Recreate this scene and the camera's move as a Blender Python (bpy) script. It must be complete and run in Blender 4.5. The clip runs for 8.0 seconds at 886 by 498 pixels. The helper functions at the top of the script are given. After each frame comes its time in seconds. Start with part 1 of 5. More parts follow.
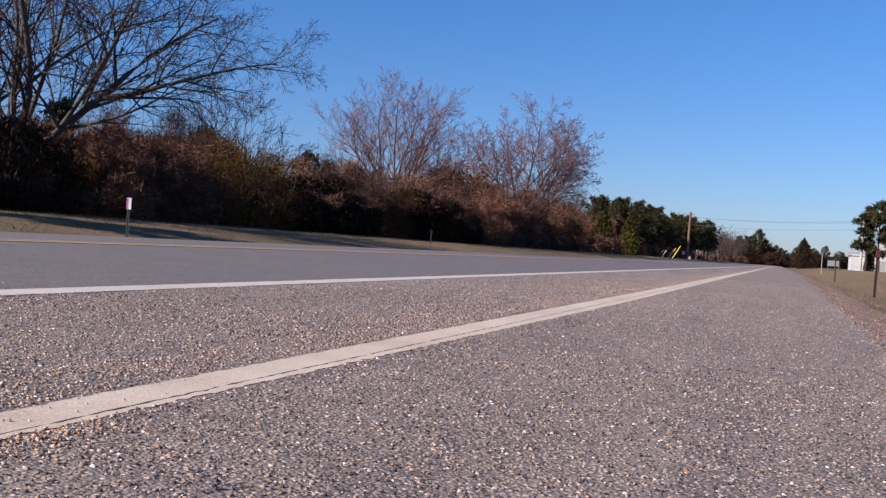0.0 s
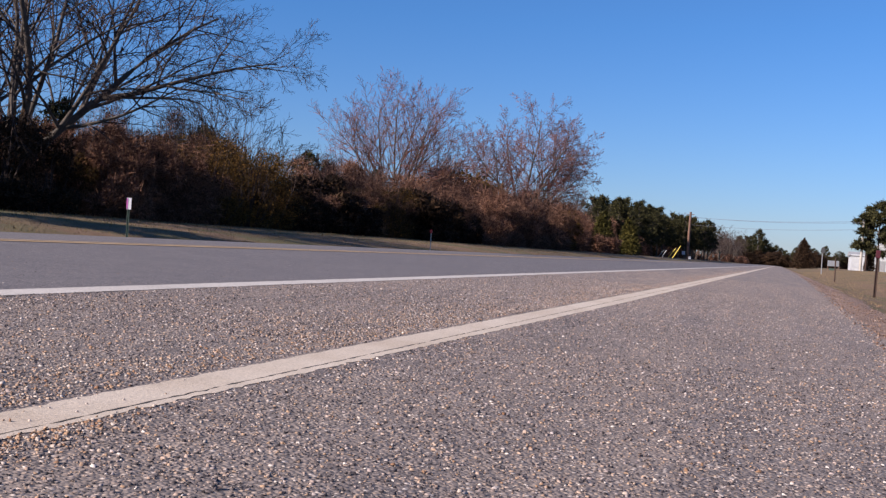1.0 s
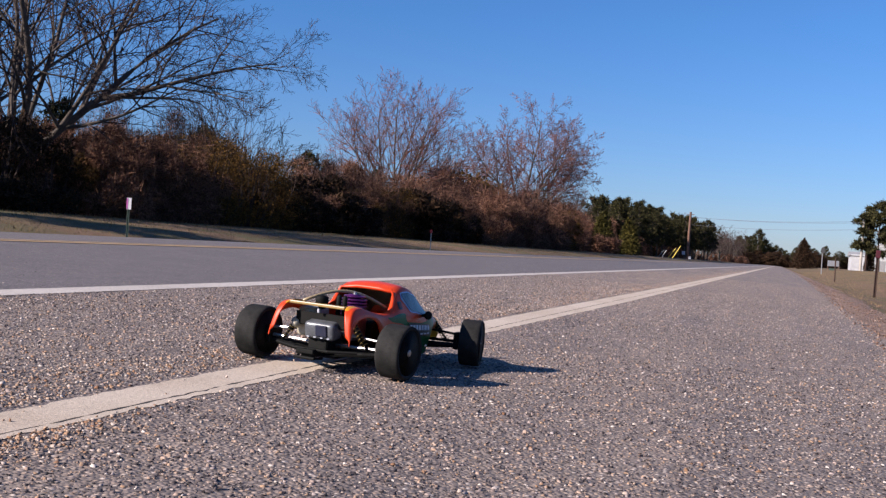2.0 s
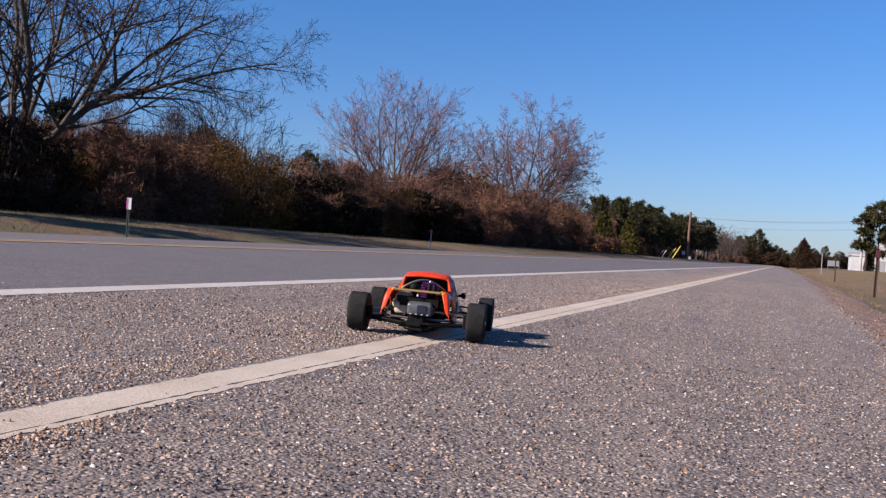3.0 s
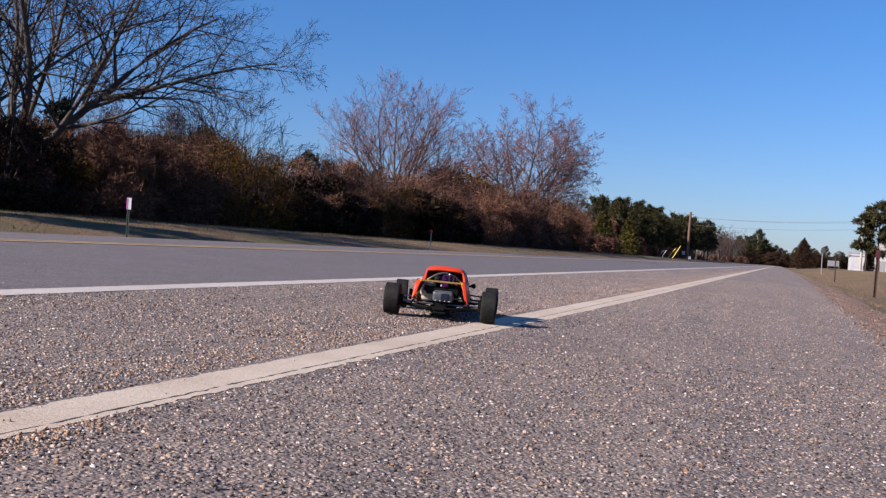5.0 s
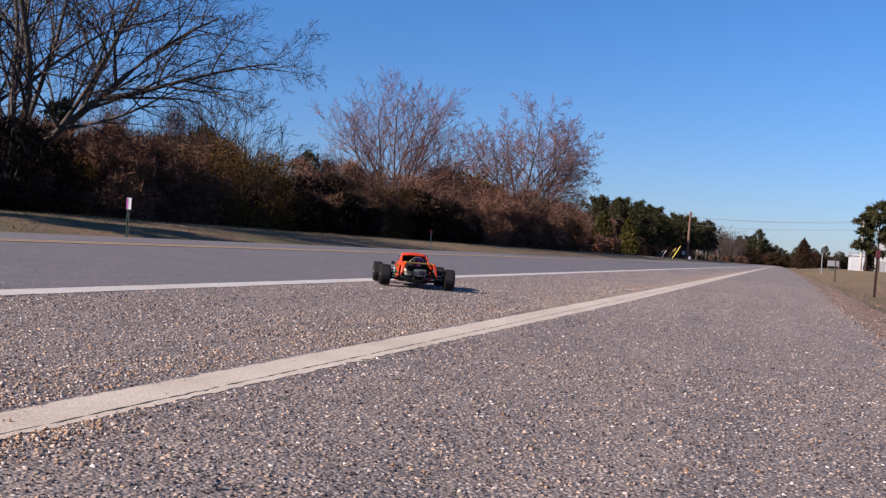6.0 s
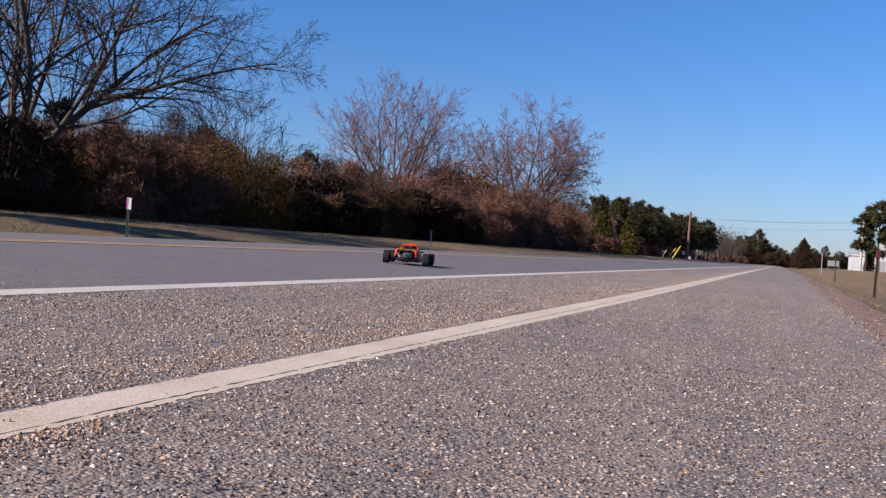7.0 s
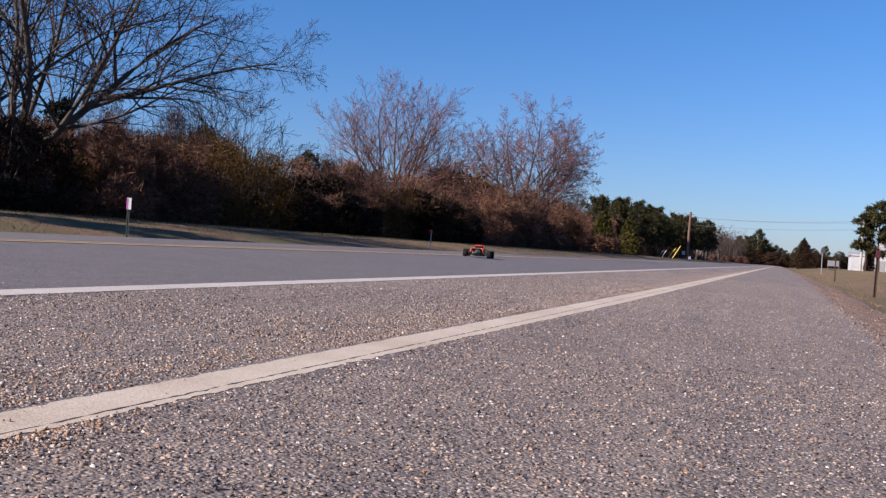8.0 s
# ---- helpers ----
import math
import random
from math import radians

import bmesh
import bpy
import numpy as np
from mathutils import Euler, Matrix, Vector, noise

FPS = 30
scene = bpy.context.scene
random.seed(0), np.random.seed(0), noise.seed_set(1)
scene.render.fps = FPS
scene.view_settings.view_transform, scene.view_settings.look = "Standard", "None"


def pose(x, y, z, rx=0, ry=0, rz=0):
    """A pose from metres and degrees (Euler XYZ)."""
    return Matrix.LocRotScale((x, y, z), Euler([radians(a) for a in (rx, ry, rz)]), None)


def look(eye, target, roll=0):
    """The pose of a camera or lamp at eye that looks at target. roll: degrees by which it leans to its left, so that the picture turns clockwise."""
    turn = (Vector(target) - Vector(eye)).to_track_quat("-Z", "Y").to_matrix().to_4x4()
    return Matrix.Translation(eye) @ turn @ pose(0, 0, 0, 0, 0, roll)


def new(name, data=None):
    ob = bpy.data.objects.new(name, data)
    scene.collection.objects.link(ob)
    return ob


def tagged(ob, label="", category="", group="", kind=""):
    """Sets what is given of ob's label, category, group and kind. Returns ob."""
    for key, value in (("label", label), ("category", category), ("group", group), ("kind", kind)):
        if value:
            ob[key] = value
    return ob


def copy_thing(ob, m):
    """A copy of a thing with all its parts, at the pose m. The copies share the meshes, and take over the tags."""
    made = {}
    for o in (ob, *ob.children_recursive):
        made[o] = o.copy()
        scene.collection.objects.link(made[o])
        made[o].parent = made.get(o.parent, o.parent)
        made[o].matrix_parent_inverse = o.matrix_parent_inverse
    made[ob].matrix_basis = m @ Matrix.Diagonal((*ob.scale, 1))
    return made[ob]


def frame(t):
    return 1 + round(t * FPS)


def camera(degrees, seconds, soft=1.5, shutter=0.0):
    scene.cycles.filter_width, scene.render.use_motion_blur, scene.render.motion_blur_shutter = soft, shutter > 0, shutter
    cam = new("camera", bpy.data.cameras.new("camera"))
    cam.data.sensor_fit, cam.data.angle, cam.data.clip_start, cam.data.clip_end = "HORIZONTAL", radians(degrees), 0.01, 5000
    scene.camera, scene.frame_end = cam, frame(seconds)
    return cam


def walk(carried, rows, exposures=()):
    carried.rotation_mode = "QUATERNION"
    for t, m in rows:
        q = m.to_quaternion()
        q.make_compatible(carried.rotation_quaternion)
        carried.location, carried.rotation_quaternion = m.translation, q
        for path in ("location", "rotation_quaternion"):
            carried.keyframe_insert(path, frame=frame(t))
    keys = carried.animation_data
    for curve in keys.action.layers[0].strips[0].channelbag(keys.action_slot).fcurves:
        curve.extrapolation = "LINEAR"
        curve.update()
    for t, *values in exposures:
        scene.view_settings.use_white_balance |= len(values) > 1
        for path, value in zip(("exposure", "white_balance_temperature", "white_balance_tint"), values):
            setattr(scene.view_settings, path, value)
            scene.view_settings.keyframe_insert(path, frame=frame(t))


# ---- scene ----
from mathutils.bvhtree import BVHTree

# ---- camera ----
cam = camera(47.5, 8.0, soft=1.35)
EYE = (0.0145, 0.0, 0.3784)
VIEW = look(EYE, (-3.1513, 9.4856, 0.3401), 3.45)
walk(cam, [(0.0, VIEW), (8.0, VIEW)], [(0.0, 0.95, 6700, 16), (8.0, 0.95, 6700, 16)])

# ---- light: clear winter afternoon, low sun over the left shoulder ----
SUN_EL = radians(27.3)
SUN_FROM = Vector((-0.725, -0.69, 0.0)).normalized()   # horizontal way to the sun
world = bpy.data.worlds.new("sky")
scene.world = world
world.use_nodes = True
wn = world.node_tree
sky = wn.nodes.new("ShaderNodeTexSky")
sky.sky_type = "NISHITA"
sky.sun_disc = False
sky.sun_elevation = SUN_EL
sky.sun_rotation = math.atan2(SUN_FROM.x, SUN_FROM.y)
sky.altitude = 100.0
sky.air_density = 1.0
sky.dust_density = 0.3
sky.ozone_density = 4.8
tint = wn.nodes.new("ShaderNodeMix")                    # deep clear winter blue, paler towards the horizon
tint.data_type, tint.blend_type = "RGBA", "MULTIPLY"
tint.inputs[0].default_value = 1.0
height = wn.nodes.new("ShaderNodeSeparateXYZ")
wn.links.new(wn.nodes.new("ShaderNodeTexCoord").outputs["Generated"], height.inputs[0])
fade = wn.nodes.new("ShaderNodeValToRGB")
for el, (p, c) in zip(fade.color_ramp.elements, ((0.0, (0.80, 0.90, 1.2, 1.0)), (0.22, (0.542, 0.968, 1.38, 1.0)))):
    el.position, el.color = p, c
wn.links.new(height.outputs["Z"], fade.inputs["Fac"])
wn.links.new(fade.outputs["Color"], tint.inputs[7])
wn.links.new(sky.outputs["Color"], tint.inputs[6])
wn.links.new(tint.outputs[2], wn.nodes["Background"].inputs["Color"])
wn.nodes["Background"].inputs["Strength"].default_value = 0.0535
sun = new("sun", bpy.data.lights.new("sun", "SUN"))
sun.data.energy = 5.0
sun.data.angle = radians(0.5)
sun.data.color = (1.0, 0.93, 0.84)
sun.matrix_world = look((0, 0, 30), Vector((0, 0, 30)) - (SUN_FROM * math.cos(SUN_EL) + Vector((0, 0, math.sin(SUN_EL)))))


# ---- materials ----
# One even factor on every base colour, set against exposure and sky strength.
ALBEDO_SCALE = 0.765


def nodes_of(name):
    m = bpy.data.materials.new(name)
    m.use_nodes = True
    t = m.node_tree
    return m, t, t.nodes["Principled BSDF"]


def noise_node(t, vec, scale, detail=4.0, rough=0.6):
    n = t.nodes.new("ShaderNodeTexNoise")
    n.inputs["Scale"].default_value = scale
    n.inputs["Detail"].default_value = detail
    n.inputs["Roughness"].default_value = rough
    t.links.new(vec, n.inputs["Vector"])
    return n.outputs["Fac"]


def ramp(t, fac, stops):
    r = t.nodes.new("ShaderNodeValToRGB")
    e = r.color_ramp.elements
    while len(e) < len(stops):
        e.new(0.5)
    for el, (p, c) in zip(e, stops):
        el.position, el.color = p, (*c, 1.0)
    t.links.new(fac, r.inputs["Fac"])
    return r.outputs["Color"]


def mix(t, a, b, fac, kind="MIX"):
    n = t.nodes.new("ShaderNodeMix")
    n.data_type, n.blend_type = "RGBA", kind
    for key, v in ((0, fac), (6, a), (7, b)):
        if isinstance(v, (int, float)):
            n.inputs[key].default_value = v
        elif isinstance(v, tuple):
            n.inputs[key].default_value = (*v, 1.0)
        else:
            t.links.new(v, n.inputs[key])
    return n.outputs[2]


def bump(t, bsdf, height, strength, dist):
    b = t.nodes.new("ShaderNodeBump")
    b.inputs["Strength"].default_value, b.inputs["Distance"].default_value = strength, dist
    t.links.new(height, b.inputs["Height"])
    t.links.new(b.outputs["Normal"], bsdf.inputs["Normal"])


def base_colour(t, bsdf, col):
    """Links the base colour, scaled down evenly to balance sunlit tones against the exposure."""
    t.links.new(mix(t, col, (ALBEDO_SCALE, ALBEDO_SCALE, ALBEDO_SCALE), 1.0, "MULTIPLY"), bsdf.inputs["Base Color"])


def coords(t, kind="Object"):
    return t.nodes.new("ShaderNodeTexCoord").outputs[kind]


def surface(name, c1, c2, big, fine, rough=0.7, metal=0.0, relief=0.3, depth=0.002, spread=0.0, spec=0.5):
    """Two colours mixed by large stains and fine grain, with a fine relief; spread: brightness change from object to object."""
    m, t, b = nodes_of(name)
    v = coords(t)
    large = noise_node(t, v, big)
    small = noise_node(t, v, fine, 6.0, 0.7)
    col = mix(t, c1, c2, ramp(t, large, [(0.35, (0, 0, 0)), (0.65, (1, 1, 1))]))
    col = mix(t, col, ramp(t, small, [(0.3, (0.55, 0.55, 0.55)), (0.7, (1.25, 1.25, 1.25))]), 0.8, "MULTIPLY")
    if spread:
        info = t.nodes.new("ShaderNodeObjectInfo")
        col = mix(t, col, ramp(t, info.outputs["Random"], [(0.0, (1 - spread,) * 3), (1.0, (1 + spread,) * 3)]), 1.0, "MULTIPLY")
    base_colour(t, b, col)
    b.inputs["Roughness"].default_value, b.inputs["Metallic"].default_value = rough, metal
    b.inputs["Specular IOR Level"].default_value = spec
    if relief:
        bump(t, b, small, relief, depth)
    return m


def chips(name, stops, size, rough, depth, tar, tarmix, dust, dusty):
    """Stone chips set in tar: cells of the chip size, each with a colour of its own."""
    m, t, b = nodes_of(name)
    v = coords(t)
    warp = t.nodes.new("ShaderNodeTexVoronoi")
    warp.inputs["Scale"].default_value = 1.0 / size
    warp.inputs["Randomness"].default_value = 1.0
    t.links.new(v, warp.inputs["Vector"])
    sep = t.nodes.new("ShaderNodeSeparateColor")
    t.links.new(warp.outputs["Color"], sep.inputs["Color"])
    col = ramp(t, sep.outputs["Red"], stops)
    gap = ramp(t, warp.outputs["Distance"], [(tarmix, (0, 0, 0)), (tarmix + 0.25, (1, 1, 1))])
    col = mix(t, col, tar, gap)
    stain = noise_node(t, v, 0.9, 5.0)
    streak = noise_node(t, v, 7.0, 5.0)
    along = t.nodes.new("ShaderNodeMapping")                # dust lies in streaks along the road
    along.inputs["Scale"].default_value = (2.6, 0.22, 1.0)
    t.links.new(v, along.inputs["Vector"])
    col = mix(t, col, dust, ramp(t, noise_node(t, along.outputs["Vector"], 1.0, 6.0, 0.65), [(0.3, (dusty[0],) * 3), (0.75, (dusty[1],) * 3)]))
    col = mix(t, col, ramp(t, stain, [(0.3, (0.91, 0.9, 0.91)), (0.7, (1.1, 1.08, 1.06))]), 0.9, "MULTIPLY")
    col = mix(t, col, ramp(t, streak, [(0.3, (0.8, 0.8, 0.82)), (0.7, (1.15, 1.13, 1.1))]), 0.8, "MULTIPLY")
    base_colour(t, b, col)
    b.inputs["Roughness"].default_value = rough
    inv = t.nodes.new("ShaderNodeMath")
    inv.operation = "MULTIPLY_ADD"
    inv.inputs[1].default_value, inv.inputs[2].default_value = -1.0, 1.0
    t.links.new(warp.outputs["Distance"], inv.inputs[0])
    bump(t, b, inv.outputs[0], 0.8, depth)
    return m


def random_island(name, stops, rough=0.85, grain=120.0):
    """Loose pieces in one mesh, each in a colour of its own."""
    m, t, b = nodes_of(name)
    g = t.nodes.new("ShaderNodeNewGeometry")
    col = ramp(t, g.outputs["Random Per Island"], stops)
    small = noise_node(t, coords(t), grain, 3.0)
    col = mix(t, col, ramp(t, small, [(0.3, (0.7, 0.7, 0.7)), (0.7, (1.25, 1.25, 1.25))]), 0.8, "MULTIPLY")
    info = t.nodes.new("ShaderNodeObjectInfo")
    col = mix(t, col, ramp(t, info.outputs["Random"], [(0.0, (0.8, 0.82, 0.85)), (1.0, (1.2, 1.15, 1.1))]), 1.0, "MULTIPLY")
    base_colour(t, b, col)
    b.inputs["Roughness"].default_value = rough
    b.inputs["Specular IOR Level"].default_value = 0.15
    return m


CHIP = [(0.0, (0.06, 0.05, 0.053)), (0.35, (0.135, 0.114, 0.117)), (0.6, (0.225, 0.188, 0.185)), (0.78, (0.33, 0.265, 0.24)),
        (0.9, (0.56, 0.4, 0.29)), (1.0, (0.8, 0.72, 0.67))]
MAT_SHOULDER = chips("chip_seal", CHIP, 0.0085, 0.85, 0.004, (0.085, 0.077, 0.087), 0.4, (0.42, 0.325, 0.26), (0.1, 0.52))
MAT_LANE = chips("worn_asphalt", [(0.0, (0.1, 0.089, 0.094)), (0.5, (0.165, 0.145, 0.148)), (0.85, (0.24, 0.208, 0.206)), (1.0, (0.46, 0.4, 0.37))],
                 0.008, 0.8, 0.002, (0.08, 0.073, 0.08), 0.45, (0.16, 0.142, 0.144), (0.2, 0.4))
MAT_BRIGHT = random_island("bright_chips", [(0.0, (0.032, 0.027, 0.03)), (0.28, (0.11, 0.092, 0.097)), (0.46, (0.27, 0.215, 0.2)), (0.6, (0.43, 0.28, 0.185)), (0.74, (0.46, 0.35, 0.3)), (0.88, (0.33, 0.275, 0.28)), (1.0, (0.7, 0.62, 0.57))], 0.8, 300.0)
MAT_STONE = random_island("loose_chips", [(0.0, (0.02, 0.018, 0.022)), (0.35, (0.065, 0.056, 0.062)), (0.65, (0.135, 0.115, 0.12)), (0.8, (0.26, 0.21, 0.2)), (0.92, (0.44, 0.3, 0.21)), (1.0, (0.58, 0.51, 0.47))], 0.8, 300.0)
MAT_TAN = random_island("tan_gravel", [(0.0, (0.31, 0.16, 0.09)), (0.35, (0.45, 0.275, 0.175)), (0.7, (0.53, 0.39, 0.3)), (1.0, (0.68, 0.59, 0.53))], 0.8, 300.0)
MAT_LINE = surface("worn_line_paint", (0.62, 0.495, 0.385), (0.74, 0.615, 0.5), 3.0, 160.0, 0.75, 0.0, 0.5, 0.003)
MAT_WHITE_LINE = surface("white_line_paint", (0.58, 0.515, 0.465), (0.68, 0.61, 0.555), 2.0, 90.0, 0.7, 0.0, 0.4, 0.002)
MAT_YELLOW = surface("yellow_line_paint", (0.5, 0.325, 0.17), (0.58, 0.4, 0.23), 2.0, 60.0, 0.7, 0.0, 0.3, 0.002)
MAT_TAR = surface("crack_tar", (0.02, 0.018, 0.018), (0.04, 0.035, 0.033), 8.0, 90.0, 0.8)


def ground_material():
    m, t, b = nodes_of("dry_grass_and_dirt")
    v = coords(t)
    patch = noise_node(t, v, 0.35, 6.0)
    mid = noise_node(t, v, 2.5, 6.0, 0.7)
    fine = noise_node(t, v, 45.0, 5.0, 0.8)
    col = mix(t, (0.165, 0.088, 0.048), (0.23, 0.135, 0.072), ramp(t, mid, [(0.35, (0, 0, 0)), (0.65, (1, 1, 1))]))
    col = mix(t, col, (0.085, 0.088, 0.024), ramp(t, patch, [(0.42, (0, 0, 0)), (0.62, (0.8, 0.8, 0.8))]))
    col = mix(t, col, ramp(t, fine, [(0.3, (0.5, 0.5, 0.5)), (0.7, (1.4, 1.4, 1.35))]), 0.8, "MULTIPLY")
    base_colour(t, b, col)
    b.inputs["Roughness"].default_value = 0.95
    bump(t, b, fine, 0.8, 0.03)
    return m


MAT_GROUND = ground_material()
MAT_DIRT = surface("bare_dirt", (0.25, 0.15, 0.11), (0.4, 0.265, 0.2), 4.0, 50.0, 0.95, 0.0, 0.9, 0.02)
MAT_BARK = surface("grey_bark", (0.06, 0.045, 0.038), (0.14, 0.108, 0.088), 2.0, 40.0, 0.9, 0.0, 0.8, 0.02, 0.15)
MAT_TWIG = random_island("twigs", [(0.0, (0.035, 0.024, 0.024)), (0.5, (0.065, 0.045, 0.042)), (1.0, (0.12, 0.085, 0.072))])
MAT_TWIG_RED = random_island("reddish_twigs", [(0.0, (0.11, 0.046, 0.042)), (0.5, (0.2, 0.09, 0.076)), (1.0, (0.31, 0.155, 0.13))])
MAT_BRUSH = random_island("dry_brush", [(0.0, (0.024, 0.011, 0.007)), (0.36, (0.1, 0.047, 0.031)), (0.7, (0.24, 0.12, 0.08)), (1.0, (0.4, 0.22, 0.16))])
MAT_CEDAR = random_island("bronzed_cedar", [(0.0, (0.02, 0.014, 0.004)), (0.5, (0.085, 0.047, 0.011)), (1.0, (0.21, 0.105, 0.026))])
MAT_OLIVE = random_island("olive_cedar", [(0.0, (0.016, 0.015, 0.004)), (0.5, (0.065, 0.058, 0.013)), (1.0, (0.15, 0.125, 0.03))])
MAT_PINE = random_island("pine_needles", [(0.0, (0.01, 0.01, 0.004)), (0.5, (0.032, 0.031, 0.011)), (1.0, (0.092, 0.082, 0.03))])
# Dark evergreens, and bushes blackened to act as shade in the thicket.
MAT_CEDAR_AND_SHADE = random_island("dark_cedar_and_shade", [(0.0, (0.012, 0.007, 0.004)), (0.5, (0.03, 0.016, 0.009)), (1.0, (0.075, 0.04, 0.02))])
MAT_GRASS = random_island("bank_grass_blades", [(0.0, (0.1, 0.055, 0.032)), (0.4, (0.18, 0.112, 0.062)), (0.7, (0.21, 0.155, 0.07)), (1.0, (0.09, 0.1, 0.028))])
MAT_FIELD = random_island("field_grass_blades", [(0.0, (0.17, 0.105, 0.055)), (0.5, (0.3, 0.2, 0.11)), (0.85, (0.38, 0.27, 0.16)), (1.0, (0.14, 0.15, 0.05))])


# ---- building helpers ----
def mesh_object(name, verts, faces, material, parent=None, label="", smooth=False):
    me = bpy.data.meshes.new(name)
    me.from_pydata(verts, [], faces)
    me.update()
    if smooth:
        me.polygons.foreach_set("use_smooth", [True] * len(me.polygons))
    me.materials.append(material)
    ob = new(name, me)
    if parent:
        ob.parent = parent
    if label:
        tagged(ob, label)
    return ob


def part(name, bm, material, parent, label="", smooth=False):
    """Links a bmesh as one mesh object under a thing or a part."""
    me = bpy.data.meshes.new(name)
    bm.to_mesh(me)
    bm.free()
    if smooth:
        me.polygons.foreach_set("use_smooth", [True] * len(me.polygons))
    me.materials.append(material)
    ob = new(name, me)
    ob.parent = parent
    if label:
        tagged(ob, label)
    return ob


def base(name, m, label, category, group="", kind=""):
    ob = new(name)
    ob.empty_display_size = 0.1
    ob.matrix_world = m
    return tagged(ob, label, category, group, kind)


# ---- road ----
TILT = radians(2.2)           # the carriageway leans up to the far side
CROWN_U = -5.66               # centre line
FAR_X, FAR_Z = -9.4, 0.21


def road_z(x):
    """Height of the paved surface at x."""
    crown = CROWN_U * math.cos(TILT)
    if x >= crown:
        return -x * math.tan(TILT)
    zc = -crown * math.tan(TILT)
    return zc + (x - crown) / (FAR_X - crown) * (FAR_Z - zc)


def edge_x(y):
    """The ragged right edge of the paved shoulder."""
    return 0.56 + 0.0105 * min(33.0, max(0.0, y))


def ux(u):
    return u * math.cos(TILT)


LONG = [-60, -20, -8, -3] + [i * 0.5 for i in range(-4, 60)] + [30 + i * 2.0 for i in range(0, 35)] + [100 + 10 * i for i in range(0, 20)] + [300 + 50 * i for i in range(0, 15)]


def strip(name, x0, x1, lift, material, jitter0=0.0, jitter1=0.0, step=0.6, thick=0.0, rows=None, wob=6.0, flare=0.0, edge=None):
    """A band of the road from x0 to x1, following its cross fall; jitter frays the edges."""
    ys = rows or LONG
    n = max(1, int(abs(x1 - x0) / step))
    verts, faces = [], []
    for y in ys:
        for i in range(n + 1):
            x = x0 + (x1 - x0) * i / n
            j = jitter0 if i == 0 else jitter1 if i == n else 0.0
            if edge and i == n:
                x = edge(y)
            if j:
                x += flare * min(1.0, max(0.0, (y - 1.3) / 6.0)) * (i == n) + j * (noise.noise((x0 * 7, y * wob, i)) + 0.6 * noise.noise((x1 * 3, y * wob * 4, i)))
            verts.append((x, y, road_z(x) + lift))
    w = n + 1
    for r in range(len(ys) - 1):
        for i in range(n):
            a = r * w + i
            faces.append((a, a + 1, a + 1 + w, a + w) if x1 > x0 else (a, a + w, a + 1 + w, a + 1))
    return mesh_object(name, verts, faces, material)


FINE = [-60, -40, -20, -10, -6] + [-3 + 0.025 * i for i in range(0, 800)] + [17 + 0.5 * i for i in range(0, 100)] + [67 + 8 * i for i in range(0, 90)]
shoulder = tagged(strip("pavement", ux(-2.72), 0.5, 0.0, MAT_SHOULDER, 0.0, 0.045, 0.3, rows=FINE, wob=2.0, edge=edge_x), "coarse grey chip-seal shoulder scattered with loose tan gravel", "shoulder", kind="structure")
road = tagged(strip("road", FAR_X, ux(-2.72), 0.0, MAT_LANE, 0.05, 0.0, 0.3), "smooth worn grey asphalt two-lane road", "road", kind="structure")
near_line = strip("edge_line", ux(-1.228), ux(-1.118), 0.0012, MAT_LINE, 0.009, 0.005, 0.1, rows=FINE, wob=27.0)
tagged(near_line, "worn dusty cream edge line with a crack along it", "road marking", kind="structure")
fringe = strip("line_fringe", ux(-1.112), ux(-1.092), 0.0012, MAT_LINE, 0.007, 0.012, 0.1, rows=FINE, wob=31.0, flare=0.06)
tagged(fringe, "narrow worn strip of cream paint beside a crack", "road marking", kind="structure")
crack = strip("joint_crack", ux(-1.122), ux(-1.108), 0.0006, MAT_TAR, 0.0, 0.0, 0.1, rows=FINE)
tagged(crack, "thin dark crack in the pavement joint", "crack", kind="structure")
lane_line = strip("lane_line", ux(-2.778), ux(-2.628), 0.002, MAT_WHITE_LINE, 0.008, 0.008, 0.1, rows=FINE, wob=8.0)
tagged(lane_line, "solid white painted lane line", "road marking", kind="structure")
for k, u in enumerate((-5.71, -5.54)):
    tagged(strip("centre_line", ux(u - 0.055), ux(u + 0.055), 0.004, MAT_YELLOW, 0.006, 0.006, 0.1, wob=4.0), "faded yellow painted centre line", "road marking", kind="structure")


# ---- ground ----
PROFILE = [(-1500, 6.0), (-300, 3.0), (-80, 1.5), (-45, 1.0), (-30, 0.8), (-24, 0.68), (-21, 0.63), (-18, 0.56), (-15, 0.46), (-13, 0.3), (-12, 0.16),
           (-11, 0.1), (-10.2, 0.14), (-9.45, 0.19), (-9.2, 0.12), (-8, -0.3), (-4, -0.3), (0.3, -0.3), (0.55, -0.06), (0.63, -0.04), (0.9, -0.07), (1.5, -0.2), (2.3, -0.36), (3.2, -0.42),
           (4.5, -0.3), (7, 0.0), (11, 0.26), (20, 0.35), (60, 0.4), (200, 0.45), (1500, 1.0)]


def ground_z(x, y):
    for (a, za), (b, zb) in zip(PROFILE, PROFILE[1:]):
        if x <= b:
            z = za + (zb - za) * (x - a) / (b - a)
            break
    else:
        z = PROFILE[-1][1]
    if x > 0.7 or x < -9.6:
        d = min(1.0, (x - 0.7) if x > 0.7 else (-9.6 - x))
        z += d * (0.05 * noise.noise((x * 0.5, y * 0.35, 3)) + 0.03 * noise.noise((x * 1.7, y * 1.3, 8)))
    return z


